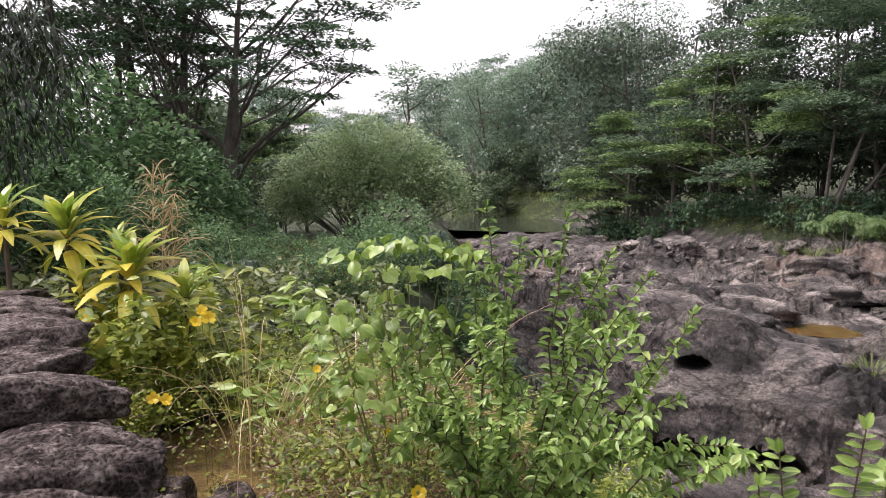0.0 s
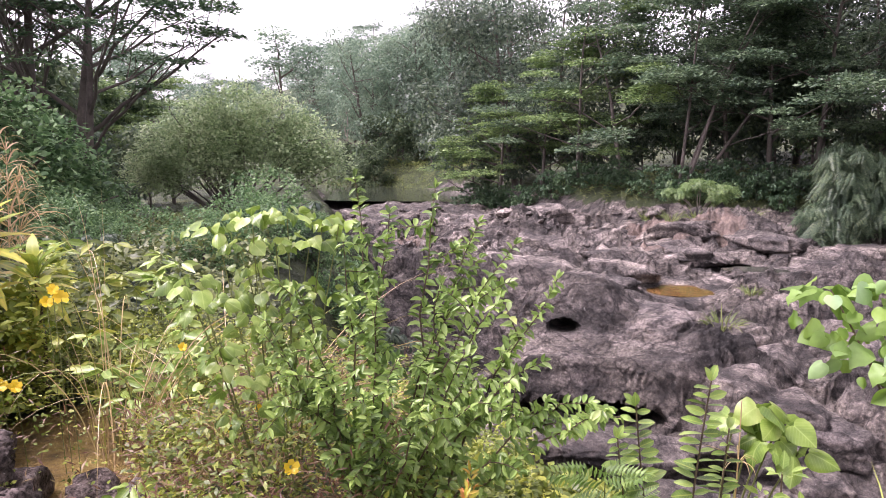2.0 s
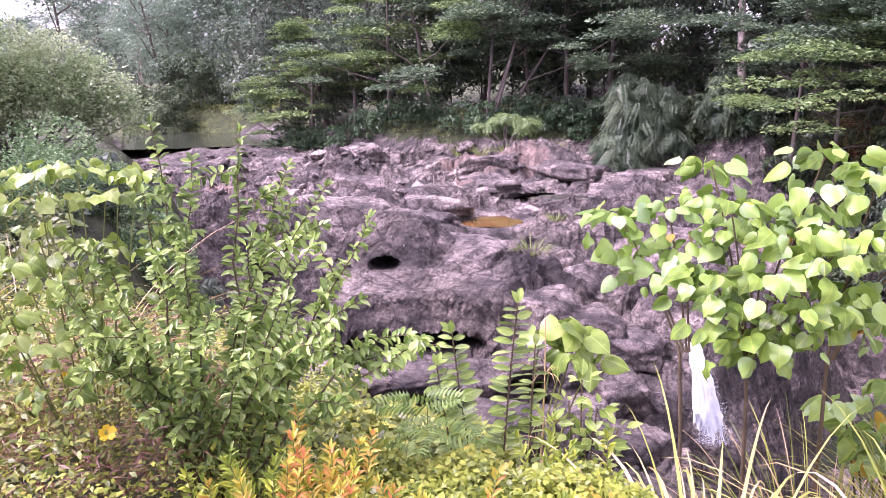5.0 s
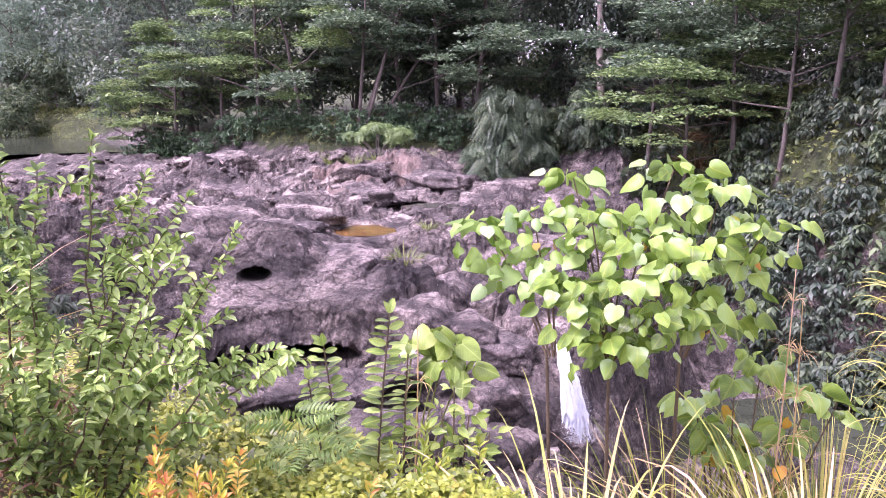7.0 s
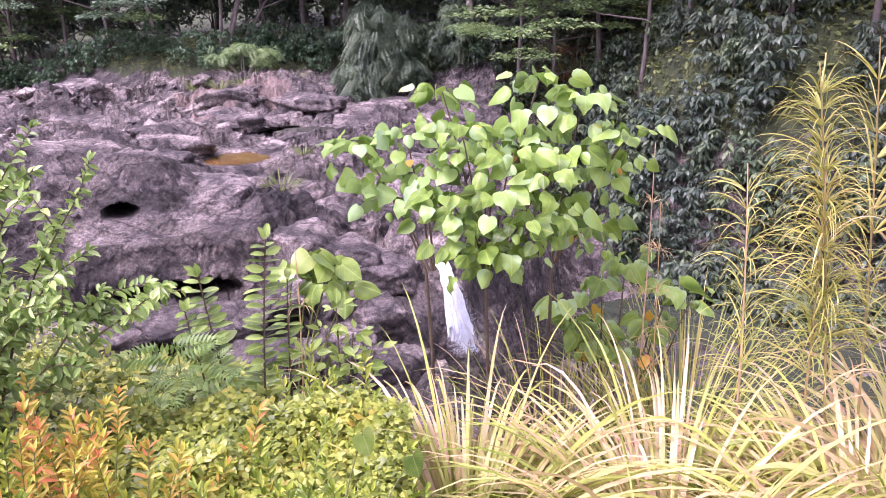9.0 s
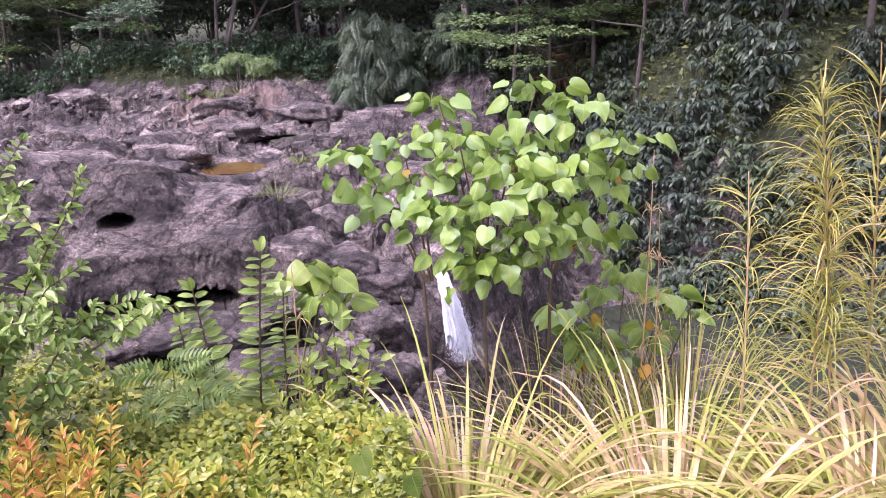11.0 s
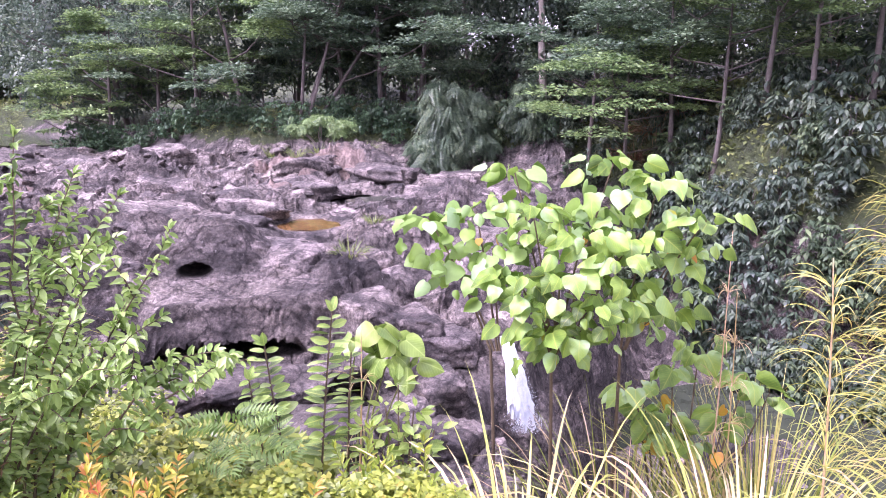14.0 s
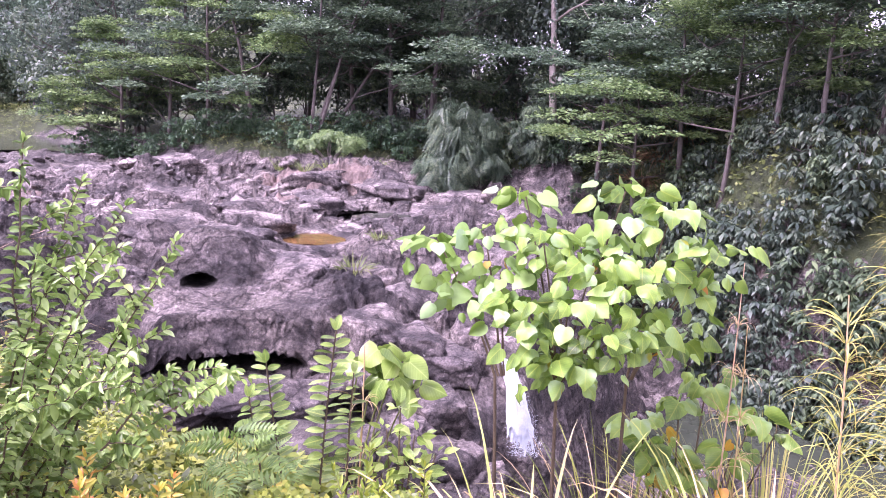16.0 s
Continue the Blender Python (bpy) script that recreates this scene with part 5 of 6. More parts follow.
# guava bush
rng = np.random.default_rng(61)
GUAVA_TIPS = [(-1.1, 2.47, 1.46), (-0.95, 2.42, 1.34), (-0.83, 2.57, 1.42), (-0.69, 2.66, 1.29), (-0.53, 2.54, 1.23), (-0.37, 2.46, 1.13), (-0.55, 2.33, 1.06),
              (-0.4, 2.36, 0.87), (-0.24, 2.32, 0.76), (-0.14, 2.28, 0.74), (-0.95, 2.31, 1.1), (-1.2, 2.2, 1.1), (-1.3, 2.15, 0.95),
              (-1.12, 2.13, 0.95), (-0.86, 2.24, 0.88), (-0.78, 2.48, 1.09), (-0.66, 2.41, 0.88), (-0.93, 2.11, 0.78), (-0.73, 2.18, 0.73), (-0.54, 2.23, 0.76), (-1.24, 2.12, 0.84), (-1.14, 2.45, 1.23)]
lines, leaves = [], []
for k, tip in enumerate(GUAVA_TIPS):
    tip = np.array(tip)
    root = np.array([-1.0 + 0.12 * (tip[0] + 0.9) + rng.normal() * 0.04, 2.42 + rng.normal() * 0.04, -0.15])
    low = tip[2] < 0.9 and tip[0] > -0.7
    bow = np.array([(tip[0] - root[0]) * (-0.32 if not low else -0.1) + rng.normal() * 0.06, 0.05, 0.3 if low else 0.16])
    pts = curve_between(root, tip, bow)
    ln = np.linalg.norm(tip - root)
    pts[1:-1] += rng.normal(size=(8, 3)) * 0.012
    lines.append((pts, np.linspace(0.007, 0.0015, len(pts))))
    leaves += stem_leaves(rng, pts, 0.017, 0.044, start=0.38 if not low else 0.3, hang=0.3, jitter=0.7, tilt=0.6)
    for _ in range(4):
        j = rng.integers(4, 9)
        end = pts[j] + unit(np.array([tip[0] - root[0], -0.1, 0.3]) + rng.normal(size=3) * 0.55) * 0.17
        tw = curve_between(pts[j], end, np.array([0, 0, 0.02]), 6)
        lines.append((tw, np.linspace(0.0025, 0.001, 6)))
        leaves += stem_leaves(rng, tw, 0.018, 0.043, start=0.1, hang=0.4, jitter=0.7, tilt=0.6)
shrub("guava_bush", (-1.0, 2.42, height(-1.0, 2.42)), lines, leaves, (OVAL * [0.92, 1.05, 2.4], OVAL_T), M_GUAVA, M_STEM, "leafy guava bush with glossy paired green leaves", most=300, rest_mat=M_GUAVAMASS)

# heart-leaved climber beside it
lines, leaves = [], []
for tip in [(-1.75, 2.57, 1.25), (-1.63, 2.65, 1.29), (-1.51, 2.72, 1.3), (-1.38, 2.78, 1.27), (-1.32, 2.81, 1.25), (-1.68, 2.62, 1.18), (-1.55, 2.69, 1.18), (-1.43, 2.76, 1.18), (-1.57, 2.21, 1.03), (-1.62, 2.66, 1.08), (-1.62, 2.18, 1.1)]:
    pts = curve_between(np.array([-1.5, 2.6, -0.2]), np.array(tip), np.array([rng.normal() * 0.05, 0, 0.1]))
    lines.append((pts, np.linspace(0.005, 0.002, 10)))
    leaves += tuft_leaves(rng, np.array(tip), 11, 0.06, 0.075)
    leaves += tuft_leaves(rng, pts[7], 9, 0.058, 0.08) + tuft_leaves(rng, pts[6], 6, 0.056, 0.09) + tuft_leaves(rng, pts[5], 4, 0.054, 0.09)
shrub("heart_leaf_climber", (-1.5, 2.6, height(-1.5, 2.6)), lines, leaves, [(HEART * [1, 1, 1.6], HEART_T), (FOLDED, HEART_T), (WAVY, HEART_T)], M_BROAD, M_GREENSTEM, "light green climber with rounded heart-shaped leaves")

# large heart-leaved shrub
rng = np.random.default_rng(62)
lines, leaves, gold = [], [], []
for tip in [(0.52, 3.14, 1.01), (0.64, 3.12, 0.82), (0.75, 3.09, 1.04), (0.93, 3.05, 1.21), (0.94, 2.83, 1.09), (1.1, 2.99, 0.99), (1.16, 2.75, 0.99), (1.35, 2.88, 1.26), (1.54, 2.79, 1.2), (1.72, 2.68, 1.05),
            (1.67, 2.83, 0.86), (1.35, 2.66, 0.75), (1.14, 2.65, 0.71), (1.05, 2.76, 0.6), (0.88, 2.86, 0.8), (0.95, 2.8, 0.71), (1.64, 2.83, 0.62), (1.12, 2.87, 0.55), (0.83, 3.07, 0.88), (1.43, 2.73, 1.0), (1.36, 2.99, 1.05), (1.28, 2.64, 0.92), (1.03, 2.69, 0.84)]:
    tip = np.array([1.13 + 0.88 * (tip[0] - 1.13), tip[1], tip[2]])
    root = min(([0.9, 3.05, -0.95], [1.14, 2.98, -0.95], [1.42, 2.96, -0.95]), key=lambda r: abs(r[0] - (tip[0] - 1.15) * 0.5 - 1.15))
    fork = np.array([root[0] + (tip[0] - root[0]) * 0.15, root[1] - 0.03, min(0.42, tip[2] - 0.15)])
    pts = curve_between(fork, tip, np.array([(root[0] - tip[0]) * 0.1, 0.02, 0.03]))
    lines.append((pts, np.linspace(0.006, 0.003, 10)))
    if len(lines) < 60 and not any(abs(l[0][0][0] - root[0]) < 0.01 for l in lines):
        lines.append((curve_between(np.array(root), fork, np.array([0.02, 0, 0])), np.linspace(0.012, 0.007, 10)))
    leaves += tuft_leaves(rng, tip, 15, 0.086, 0.11, face=0.4, hang=0.5)
    leaves += tuft_leaves(rng, tip - [0, 0, 0.1], 6, 0.082, 0.12, hang=0.9)
    if rng.random() < 0.22:
        gold += tuft_leaves(rng, pts[7], 2, 0.075, 0.05, hang=1.2)
t, base = shrub("hibiscus_shrub", (1.15, 3.0, height(1.15, 3.0)), lines, leaves, [(HEART * [1, 1, 1.6], HEART_T), (FOLDED, HEART_T), (WAVY, HEART_T)], M_HEART, M_STEM, "tall shrub with large pale heart-shaped leaves", most=300, rest_mat=M_HEARTMASS)
leaf_objects(t, gold, (HEART * [0.9, 1, 1], HEART_T), M_YELLOWLEAF, base, label="withered orange-yellow leaf")
lines, leaves, gold = [], [], []
for tip in [(1.6, 3.1, 0.16), (1.7, 3.04, 0.01), (1.83, 2.96, -0.08), (1.84, 2.96, 0.37), (2.02, 2.84, 0.28), (2.1, 2.78, 0.22), (1.75, 3.02, 0.27), (1.96, 2.88, 0.07), (1.75, 3.02, -0.07), (1.65, 3.07, 0.04)]:
    pts = curve_between(np.array([1.85, 3.0, -1.3]), np.array(tip), np.array([rng.normal() * 0.05, 0, 0.1]))
    lines.append((pts, np.linspace(0.009, 0.003, 10)))
    leaves += tuft_leaves(rng, np.array(tip), 9, 0.09, 0.07)
    if rng.random() < 0.6:
        gold += tuft_leaves(rng, pts[8] - [0, 0, 0.03], 1, 0.09, 0.06, hang=1.0)
t, base = shrub("hibiscus_shrub", (1.85, 3.0, height(1.85, 3.0)), lines, leaves, [(HEART * [1, 1, 1.6], HEART_T), (FOLDED, HEART_T), (WAVY, HEART_T)], M_HEART, M_STEM, "low shrub with pale heart-shaped and yellowing leaves")
leaf_objects(t, gold, (HEART * [0.9, 1, 1], HEART_T), M_YELLOWLEAF, base, label="withered orange-yellow leaf")

# drooping round-leaved plant and guava saplings in the middle
lines, leaves = [], []
for tip in [(0.27, 3.07, 0.49), (0.36, 3.06, 0.55), (0.43, 3.05, 0.48), (0.5, 3.04, 0.38), (0.38, 3.02, 0.43)]:
    pts = curve_between(np.array([0.22, 3.1, -0.8]), np.array(tip), np.array([-0.06, 0, 0.25]))
    lines.append((pts, np.linspace(0.007, 0.003, 10)))
    leaves += tuft_leaves(rng, np.array(tip), 5, 0.10, 0.045)
shrub("round_leaf_plant", (0.22, 3.1, height(0.22, 3.1)), lines, leaves, [(HEART * [1, 1, 1.6], HEART_T), (FOLDED, HEART_T), (WAVY, HEART_T)], M_BROAD, M_GREENSTEM, "single stem with drooping round green leaves")
for root, tip, n in [((0.02, 2.76, -0.35), (-0.11, 2.76, 0.61), 0.085), ((0.07, 2.76, -0.35), (0.15, 2.76, 0.73), 0.08), ((-0.05, 2.74, -0.3), (-0.17, 2.7, 0.5), 0.07), ((0.2, 2.8, -0.35), (0.22, 2.78, 0.55), 0.06)]:
    pts = curve_between(np.array(root), np.array(tip), np.array([-0.02, 0, 0.03]), 14)
    leaves = stem_leaves(rng, pts, 0.033, n, start=0.42, tilt=0.15, jitter=0.12)
    shrub("guava_sapling", (root[0], root[1], height(root[0], root[1])), [(pts, np.linspace(0.006, 0.003, 14))], leaves, (OVAL * [0.95, 1, 1], OVAL_T), M_GUAVA, M_STEM, "upright guava sapling with neat paired leaves", group="guava saplings")
lines, leaves = [], []
for tip in [(0.4, 2.74, 0.42), (0.46, 2.73, 0.3), (0.35, 2.75, 0.32), (0.5, 2.73, 0.14), (0.42, 2.72, 0.2), (0.33, 2.72, 0.15), (0.28, 2.72, 0.25), (0.55, 2.75, 0.2)]:
    pts = curve_between(np.array([0.4, 2.76, -0.4]), np.array(tip), np.array([0, 0, 0.05]))
    lines.append((pts, np.linspace(0.006, 0.003, 10)))
    leaves += tuft_leaves(rng, np.array(tip), 7, 0.07, 0.03, hang=-0.4) + tuft_leaves(rng, pts[7], 5, 0.065, 0.03, hang=-0.2)
shrub("glossy_shrub", (0.4, 2.76, height(0.4, 2.76)), lines, leaves, (LEAF * [1.1, 1, 1], LEAF_T), M_BROAD, M_STEM, "small glossy shrub with upright leaf tufts")
leaves = []
for tip in [(-0.21, 2.55, 0.40), (-0.23, 2.55, 0.50), (-0.11, 2.56, 0.42), (-0.34, 2.54, 0.38), (-0.16, 2.56, 0.47), (-0.3, 2.5, 0.3), (-0.08, 2.5, 0.3)]:
    leaves += tuft_leaves(rng, np.array(tip) - [0, 0, 0.08], 4, 0.17, 0.02, hang=0.0)
shrub("feathery_plant", (-0.21, 2.56, height(-0.21, 2.56)), [(curve_between(np.array([-0.21, 2.56, -0.3]), np.array([-0.2, 2.55, 0.4]), np.zeros(3)), np.linspace(0.005, 0.002, 10))], leaves, (FROND, FROND_T), M_BRIGHTLEAF, M_GREENSTEM, "feathery bright green plant with fern-like fronds")

# ---- grasses ----


def blades(rng, n, foot, spread, length, width, lean, droop, segs=8, aim=(0, 0, 0), fold=0.0):
    """Arching grass blades as ribbons: arrays of vertices and quads."""
    a = rng.random(n) * 6.283
    out = np.stack([np.cos(a), np.sin(a), np.zeros(n)], -1)
    root = np.array(foot) + out * spread * rng.random((n, 1)) ** 0.5
    tilt = lean * (0.25 + rng.random(n) ** 0.8)
    d = unit(out * tilt[:, None] + [0, 0, 1.0] + np.array(aim))
    ln = length * (0.55 + 0.55 * rng.random(n))
    bend = droop * (0.4 + rng.random(n))
    pts, p = [root], root.copy()
    for k in range(segs):
        d = unit(d + np.array([0, 0, -1.0]) * (bend / segs * (0.3 + 1.7 * k / segs))[:, None] + out * 0.02)
        p = p + d * (ln / segs)[:, None]
        pts.append(p)
    c = np.stack(pts, 1)
    s = np.linspace(0, 1, segs + 1)
    w = width * (0.6 + 0.7 * rng.random((n, 1))) * (np.minimum(1, s * 4 + 0.5) * (1 - s ** 2.5))[None]
    side = unit(np.cross(out, [0, 0, 1.0]) + rng.normal(size=(n, 3)) * 0.5)
    v = np.stack([c - side[:, None] * w[..., None], c + side[:, None] * w[..., None]], 2).reshape(-1, 3)
    i, j = np.meshgrid(np.arange(n), np.arange(segs), indexing="ij")
    b = (i * (segs + 1) + j) * 2
    return v, np.stack([b, b + 1, b + 3, b + 2], -1).reshape(-1, 4)


def grass_clump(place, label, seed, mats, group="grass clumps", **kw):
    r = np.random.default_rng(seed)
    t = thing("grass_clump", place, label, "grass", group)
    for mat, n in mats:
        part("blade", mesh_of("blade", *blades(r, n, (0, 0, -0.05), **kw), [mat], True), t, kind="stuff")


grass_clump((0.66, 1.88, -0.12), "large arching clump of yellow-green lemongrass", 71, [(M_GRASS, 760), (M_DRYGRASS, 240)], spread=0.15, length=0.92, width=0.0075, lean=1.25, droop=2.5)
grass_clump((1.25, 1.62, -0.1), "arching clump of straw-yellow lemongrass", 72, [(M_GRASS, 520), (M_DRYGRASS, 240)], spread=0.2, length=0.95, width=0.0075, lean=1.25, droop=2.5)
grass_clump((1.75, 1.35, -0.1), "broad clump of pale yellow grass blades", 73, [(M_GRASS, 460), (M_DRYGRASS, 240)], spread=0.22, length=0.92, width=0.008, lean=1.25, droop=2.5)
grass_clump((2.2, 1.5, -0.1), "drying clump of yellow grass blades", 74, [(M_GRASS, 320), (M_DRYGRASS, 160)], spread=0.24, length=0.9, width=0.009, lean=1.15, droop=2.4)
grass_clump((1.0, 1.25, -0.1), "low clump of yellow grass close by", 75, [(M_GRASS, 120), (M_DRYGRASS, 40)], spread=0.15, length=0.62, width=0.006, lean=1.0, droop=1.5)
grass_clump((1.95, 2.55, -0.45), "green and straw cane grass on the slope", 76, [(M_PLUME, 170), (M_HERB, 120)], spread=0.3, length=0.9, width=0.0045, lean=0.5, droop=1.2)
grass_clump((1.4, 2.75, -0.55), "straggling green grass on the slope", 77, [(M_HERB, 130), (M_DRYGRASS, 70)], spread=0.35, length=0.8, width=0.004, lean=0.6, droop=1.3)
grass_clump((-2.52, 2.9, 0.05), "tuft of dry arching seed grass", 78, [(M_DRYGRASS, 36), (M_PLUME, 16)], spread=0.15, length=1.6, width=0.0032, lean=0.35, droop=2.6, aim=(0.2, 0.1, 0), segs=12)
grass_clump((-1.95, 2.95, 0.0), "tuft of dry arching seed grass", 79, [(M_DRYGRASS, 40), (M_PLUME, 30)], spread=0.25, length=1.5, width=0.003, segs=12, lean=0.45, droop=2.4, aim=(0.1, 0.1, 0))


def reed(place, top, label, seed, tassels, mat, n_leaf=26, leaf_len=0.34, droop=2.2, leaf_w=0.004):
    """A cane with drooping leaf sprays along its upper part."""
    r = np.random.default_rng(seed)
    place, top = np.array(place, float), np.array(top, float)
    t = thing("reed", tuple(place), label, "reed", "tall reeds")
    pts = curve_between(np.zeros(3), top - place, np.array([0.03, 0, 0.05]), 14)
    tv, tf = tubes([(pts, np.linspace(0.006, 0.002, 14))], 5)
    part("cane", mesh_of("cane", tv, tf, [M_DRYGRASS], True), t)
    sets = []
    for k in range(tassels):
        f = 0.35 + 0.62 * k / tassels
        p = pts[int(f * 13)] + (pts[min(13, int(f * 13) + 1)] - pts[int(f * 13)]) * (f * 13 % 1)
        sets.append(blades(r, n_leaf, p, 0.01, leaf_len * (1.15 - 0.5 * f), leaf_w, 1.3, droop, segs=7))
    part("leaf_spray", mesh_of("leaf_spray", *join(sets), [mat], True), t, kind="stuff")


reed((2.05, 1.82, -0.2), (1.87, 1.94, 1.38), "tall feathery reed with drooping golden-green leaves", 81, 18, M_PLUME, 22, 0.34, 2.2, 0.0026)
reed((2.12, 1.76, -0.2), (1.98, 1.83, 1.46), "tall upright reed with stiff yellow-green leaves", 82, 12, M_PLUME, 8, 0.4, 0.7)
reed((1.8, 2.02, -0.25), (1.74, 2.06, 1.04), "slender reed with drooping straw leaves", 83, 12, M_PLUME, 14, 0.28, 2.2, 0.0026)
reed((1.97, 1.88, -0.2), (1.91, 1.9, 1.13), "slender reed with feathery golden leaves", 84, 14, M_PLUME, 16, 0.32, 2.2, 0.0026)
reed((2.16, 1.66, -0.2), (2.05, 1.78, 1.28), "pale dry reed stalk with few leaves", 85, 7, M_DRYGRASS, 6, 0.35)
reed((1.86, 2.84, -0.9), (1.87, 2.83, 0.97), "thin reed with a hanging dry seed head", 86, 5, M_DRYGRASS, 14, 0.2, 3.0, 0.002)
reed((1.92, 2.79, -0.9), (1.9, 2.8, 0.7), "thin reed with a hanging dry seed head", 87, 5, M_DRYGRASS, 14, 0.2, 3.0, 0.002)
reed((0.22, 2.9, -0.5), (0.27, 2.9, 0.62), "thin dry reed among the saplings", 88, 3, M_DRYGRASS, 10, 0.22, 2.6, 0.002)

# ---- ground cover and herbs ----


def cover(name, label, mat, seed, region, n, size, tall, template=(LEAF, LEAF_T), lift=0.0, clump=6.0, off_rock=False):
    """Low plants over a stretch of the bank: az range, distance range."""
    r = np.random.default_rng(seed)
    a0, a1, d0, d1 = region
    a = np.radians(a0 + (a1 - a0) * r.random(n))
    d = np.sqrt(d0 * d0 + (d1 * d1 - d0 * d0) * r.random(n))
    x, y = d * np.sin(a), d * np.cos(a)
    trodden = (np.abs(np.degrees(a) + 45.2) < 4.2 + 0.7 * np.sin(d * 5)) & (d > 2.2) & (d < 5.0) & (r.random(n) < 0.95)
    u, w = -0.844 * (x + 1.42) + 0.537 * (y - 1.3), -0.537 * (x + 1.42) - 0.844 * (y - 1.3)
    walled = (u > -1) & (u < 4.3) & (w > -0.02) & (w < 1.4)
    keep = ~trodden & ~walled & (fbm(x * clump * 0.3, y * clump * 0.3, 3, seed) > -0.28)
    x, y = x[keep], y[keep]
    g, rocky = ground(x, y)[:2]
    if off_rock:
        soil = rocky < 0.35
        x, y, g = x[soil], y[soil], g[soil]
    top = tall * (0.65 + 0.9 * (fbm(x * 1.3, y * 1.3, 3, seed + 7) + 0.25) + 0.35 * fbm(x * 5, y * 5, 2, seed + 8))
    z = g + lift + np.maximum(0.02, top) * r.random(len(x)) ** 0.45
    m = len(x)
    ax = unit(rand_dirs(r, m) * [1, 1, 0.5] + [0, 0, 0.1])
    up = unit(np.array([0, -0.25, 0.9]) + r.normal(size=(m, 3)) * 0.4)
    v, f = scatter(template[0], template[1], frames_of(ax, up), np.stack([x, y, z], -1), np.repeat((size * (0.6 + 0.8 * r.random(m)))[:, None], 3, 1))
    t = thing(name, (0, 0, 0), label, "plants", kind="stuff")
    part("foliage", mesh_of("foliage", v, f, [mat], True), t, kind="stuff")


cover("ground_cover", "dense low ground cover of small yellow-green leaves", M_COVER, 91, (-16, 14, 1.3, 2.5), 46000, 0.03, 0.33, (LEAF[[0, 2, 3, 4]] * [1.4, 1, 1.6], CHIP_T))
cover("undergrowth", "tangled green herbs on the grassy bank", M_HERB, 92, (-64, -10, 2.4, 7.0), 56000, 0.034, 0.5, (LEAF[[0, 2, 3, 4]] * [1, 1, 1], CHIP_T))
cover("wall_herbs", "tall herbs round the ti plants", M_LIME, 101, (-58, -45, 4.3, 5.9), 20000, 0.045, 0.75, (CHIP * [0.8, 1, 1], CHIP_T))
cover("ti_herbs", "leafy herbs hiding the ti stems", M_COVER, 102, (-57, -44, 4.6, 6.6), 11000, 0.07, 0.9, (LEAF * [1.1, 1, 1], LEAF_T))
cover("weeds", "yellow-green weeds among the herbs", M_COVER, 93, (-62, -12, 2.2, 6.0), 26000, 0.026, 0.45, (CHIP * [1.1, 1, 1], CHIP_T))
cover("dry_weeds", "dry reddish weeds and dead stalks", M_DRYHERB, 94, (-52, -20, 2.4, 5.0), 20000, 0.045, 0.46, (CHIP * [0.3, 1, 1], CHIP_T))
cover("bank_herbs", "rank green herbs farther along the bank", M_BANKHERB, 95, (-60, -30, 6.0, 26.0), 48000, 0.11, 0.7, (CHIP, CHIP_T))
cover("slope_plants", "green plants on the slope below", M_HERB, 96, (-24, 3, 2.4, 4.2), 6000, 0.07, 0.22, (CHIP, CHIP_T))
cover("terrace_weeds", "low green weeds among the grass clumps", M_COVER, 99, (12, 55, 1.0, 2.3), 6000, 0.05, 0.1, (CHIP, CHIP_T))
cover("far_bank_grass", "rough grass on the far bank", M_BANKHERB, 97, (-24, 24, 46, 62), 26000, 0.35, 0.35, (CHIP * [0.3, 1, 1], CHIP_T), off_rock=True)
cover("pool_bank_grass", "sunlit grass on the bank behind the pool", M_BANKGRASS, 98, (-30, -11, 82, 104), 26000, 0.5, 0.5, (CHIP * [0.22, 1, 1], CHIP_T), off_rock=True)

# lime and red-tipped shrublets along the terrace edge
rng = np.random.default_rng(63)
LIME, RED = "lime-yellow shrublet with upright leafy shoots", "shrublet with red and orange young leaf tips"
for cx, cy, n, mat, h, label in [(-0.72, 2.05, 24, M_LIME, 0.42, LIME), (-0.5, 1.95, 30, M_REDTIP, 0.5, RED), (-0.3, 1.88, 16, M_REDTIP, 0.42, RED), (0.16, 1.55, 26, M_LIME, 0.4, LIME),
                                 (0.05, 1.95, 14, M_LIME, 0.3, LIME), (-0.2, 1.62, 16, M_LIME, 0.32, LIME), (0.3, 1.78, 14, M_LIME, 0.3, LIME), (0.25, 2.35, 14, M_LIME, 0.3, LIME)]:
    leaves, lines = [], []
    for _ in range(n):
        root = np.array([cx + rng.normal() * 0.1, cy + rng.normal() * 0.09, -0.1])
        tip = root + [rng.normal() * 0.11, rng.normal() * 0.09, h * (0.7 + 0.4 * rng.random()) + 0.1]
        pts = curve_between(root, tip, np.array([rng.normal() * 0.03, 0, 0.02]), 8)
        lines.append((pts, np.linspace(0.003, 0.001, 8)))
        leaves += stem_leaves(rng, pts, 0.02, 0.05, start=0.55, tilt=1.3, jitter=0.4)
    v, f = tubes(lines, 4)
    t = thing("shrublet", (cx, cy, height(cx, cy)), label, "shrub", "terrace shrublets")
    o = np.array([cx, cy, height(cx, cy)])
    part("stem", mesh_of("stem", v - o, f, [M_GREENSTEM], True), t, kind="stuff")
    v, f = join_leaves(leaves, (LEAF * [0.62, 1, 1.4], LEAF_T))
    part("foliage", mesh_of("foliage", v - o, f, [mat], True), t, kind="stuff")

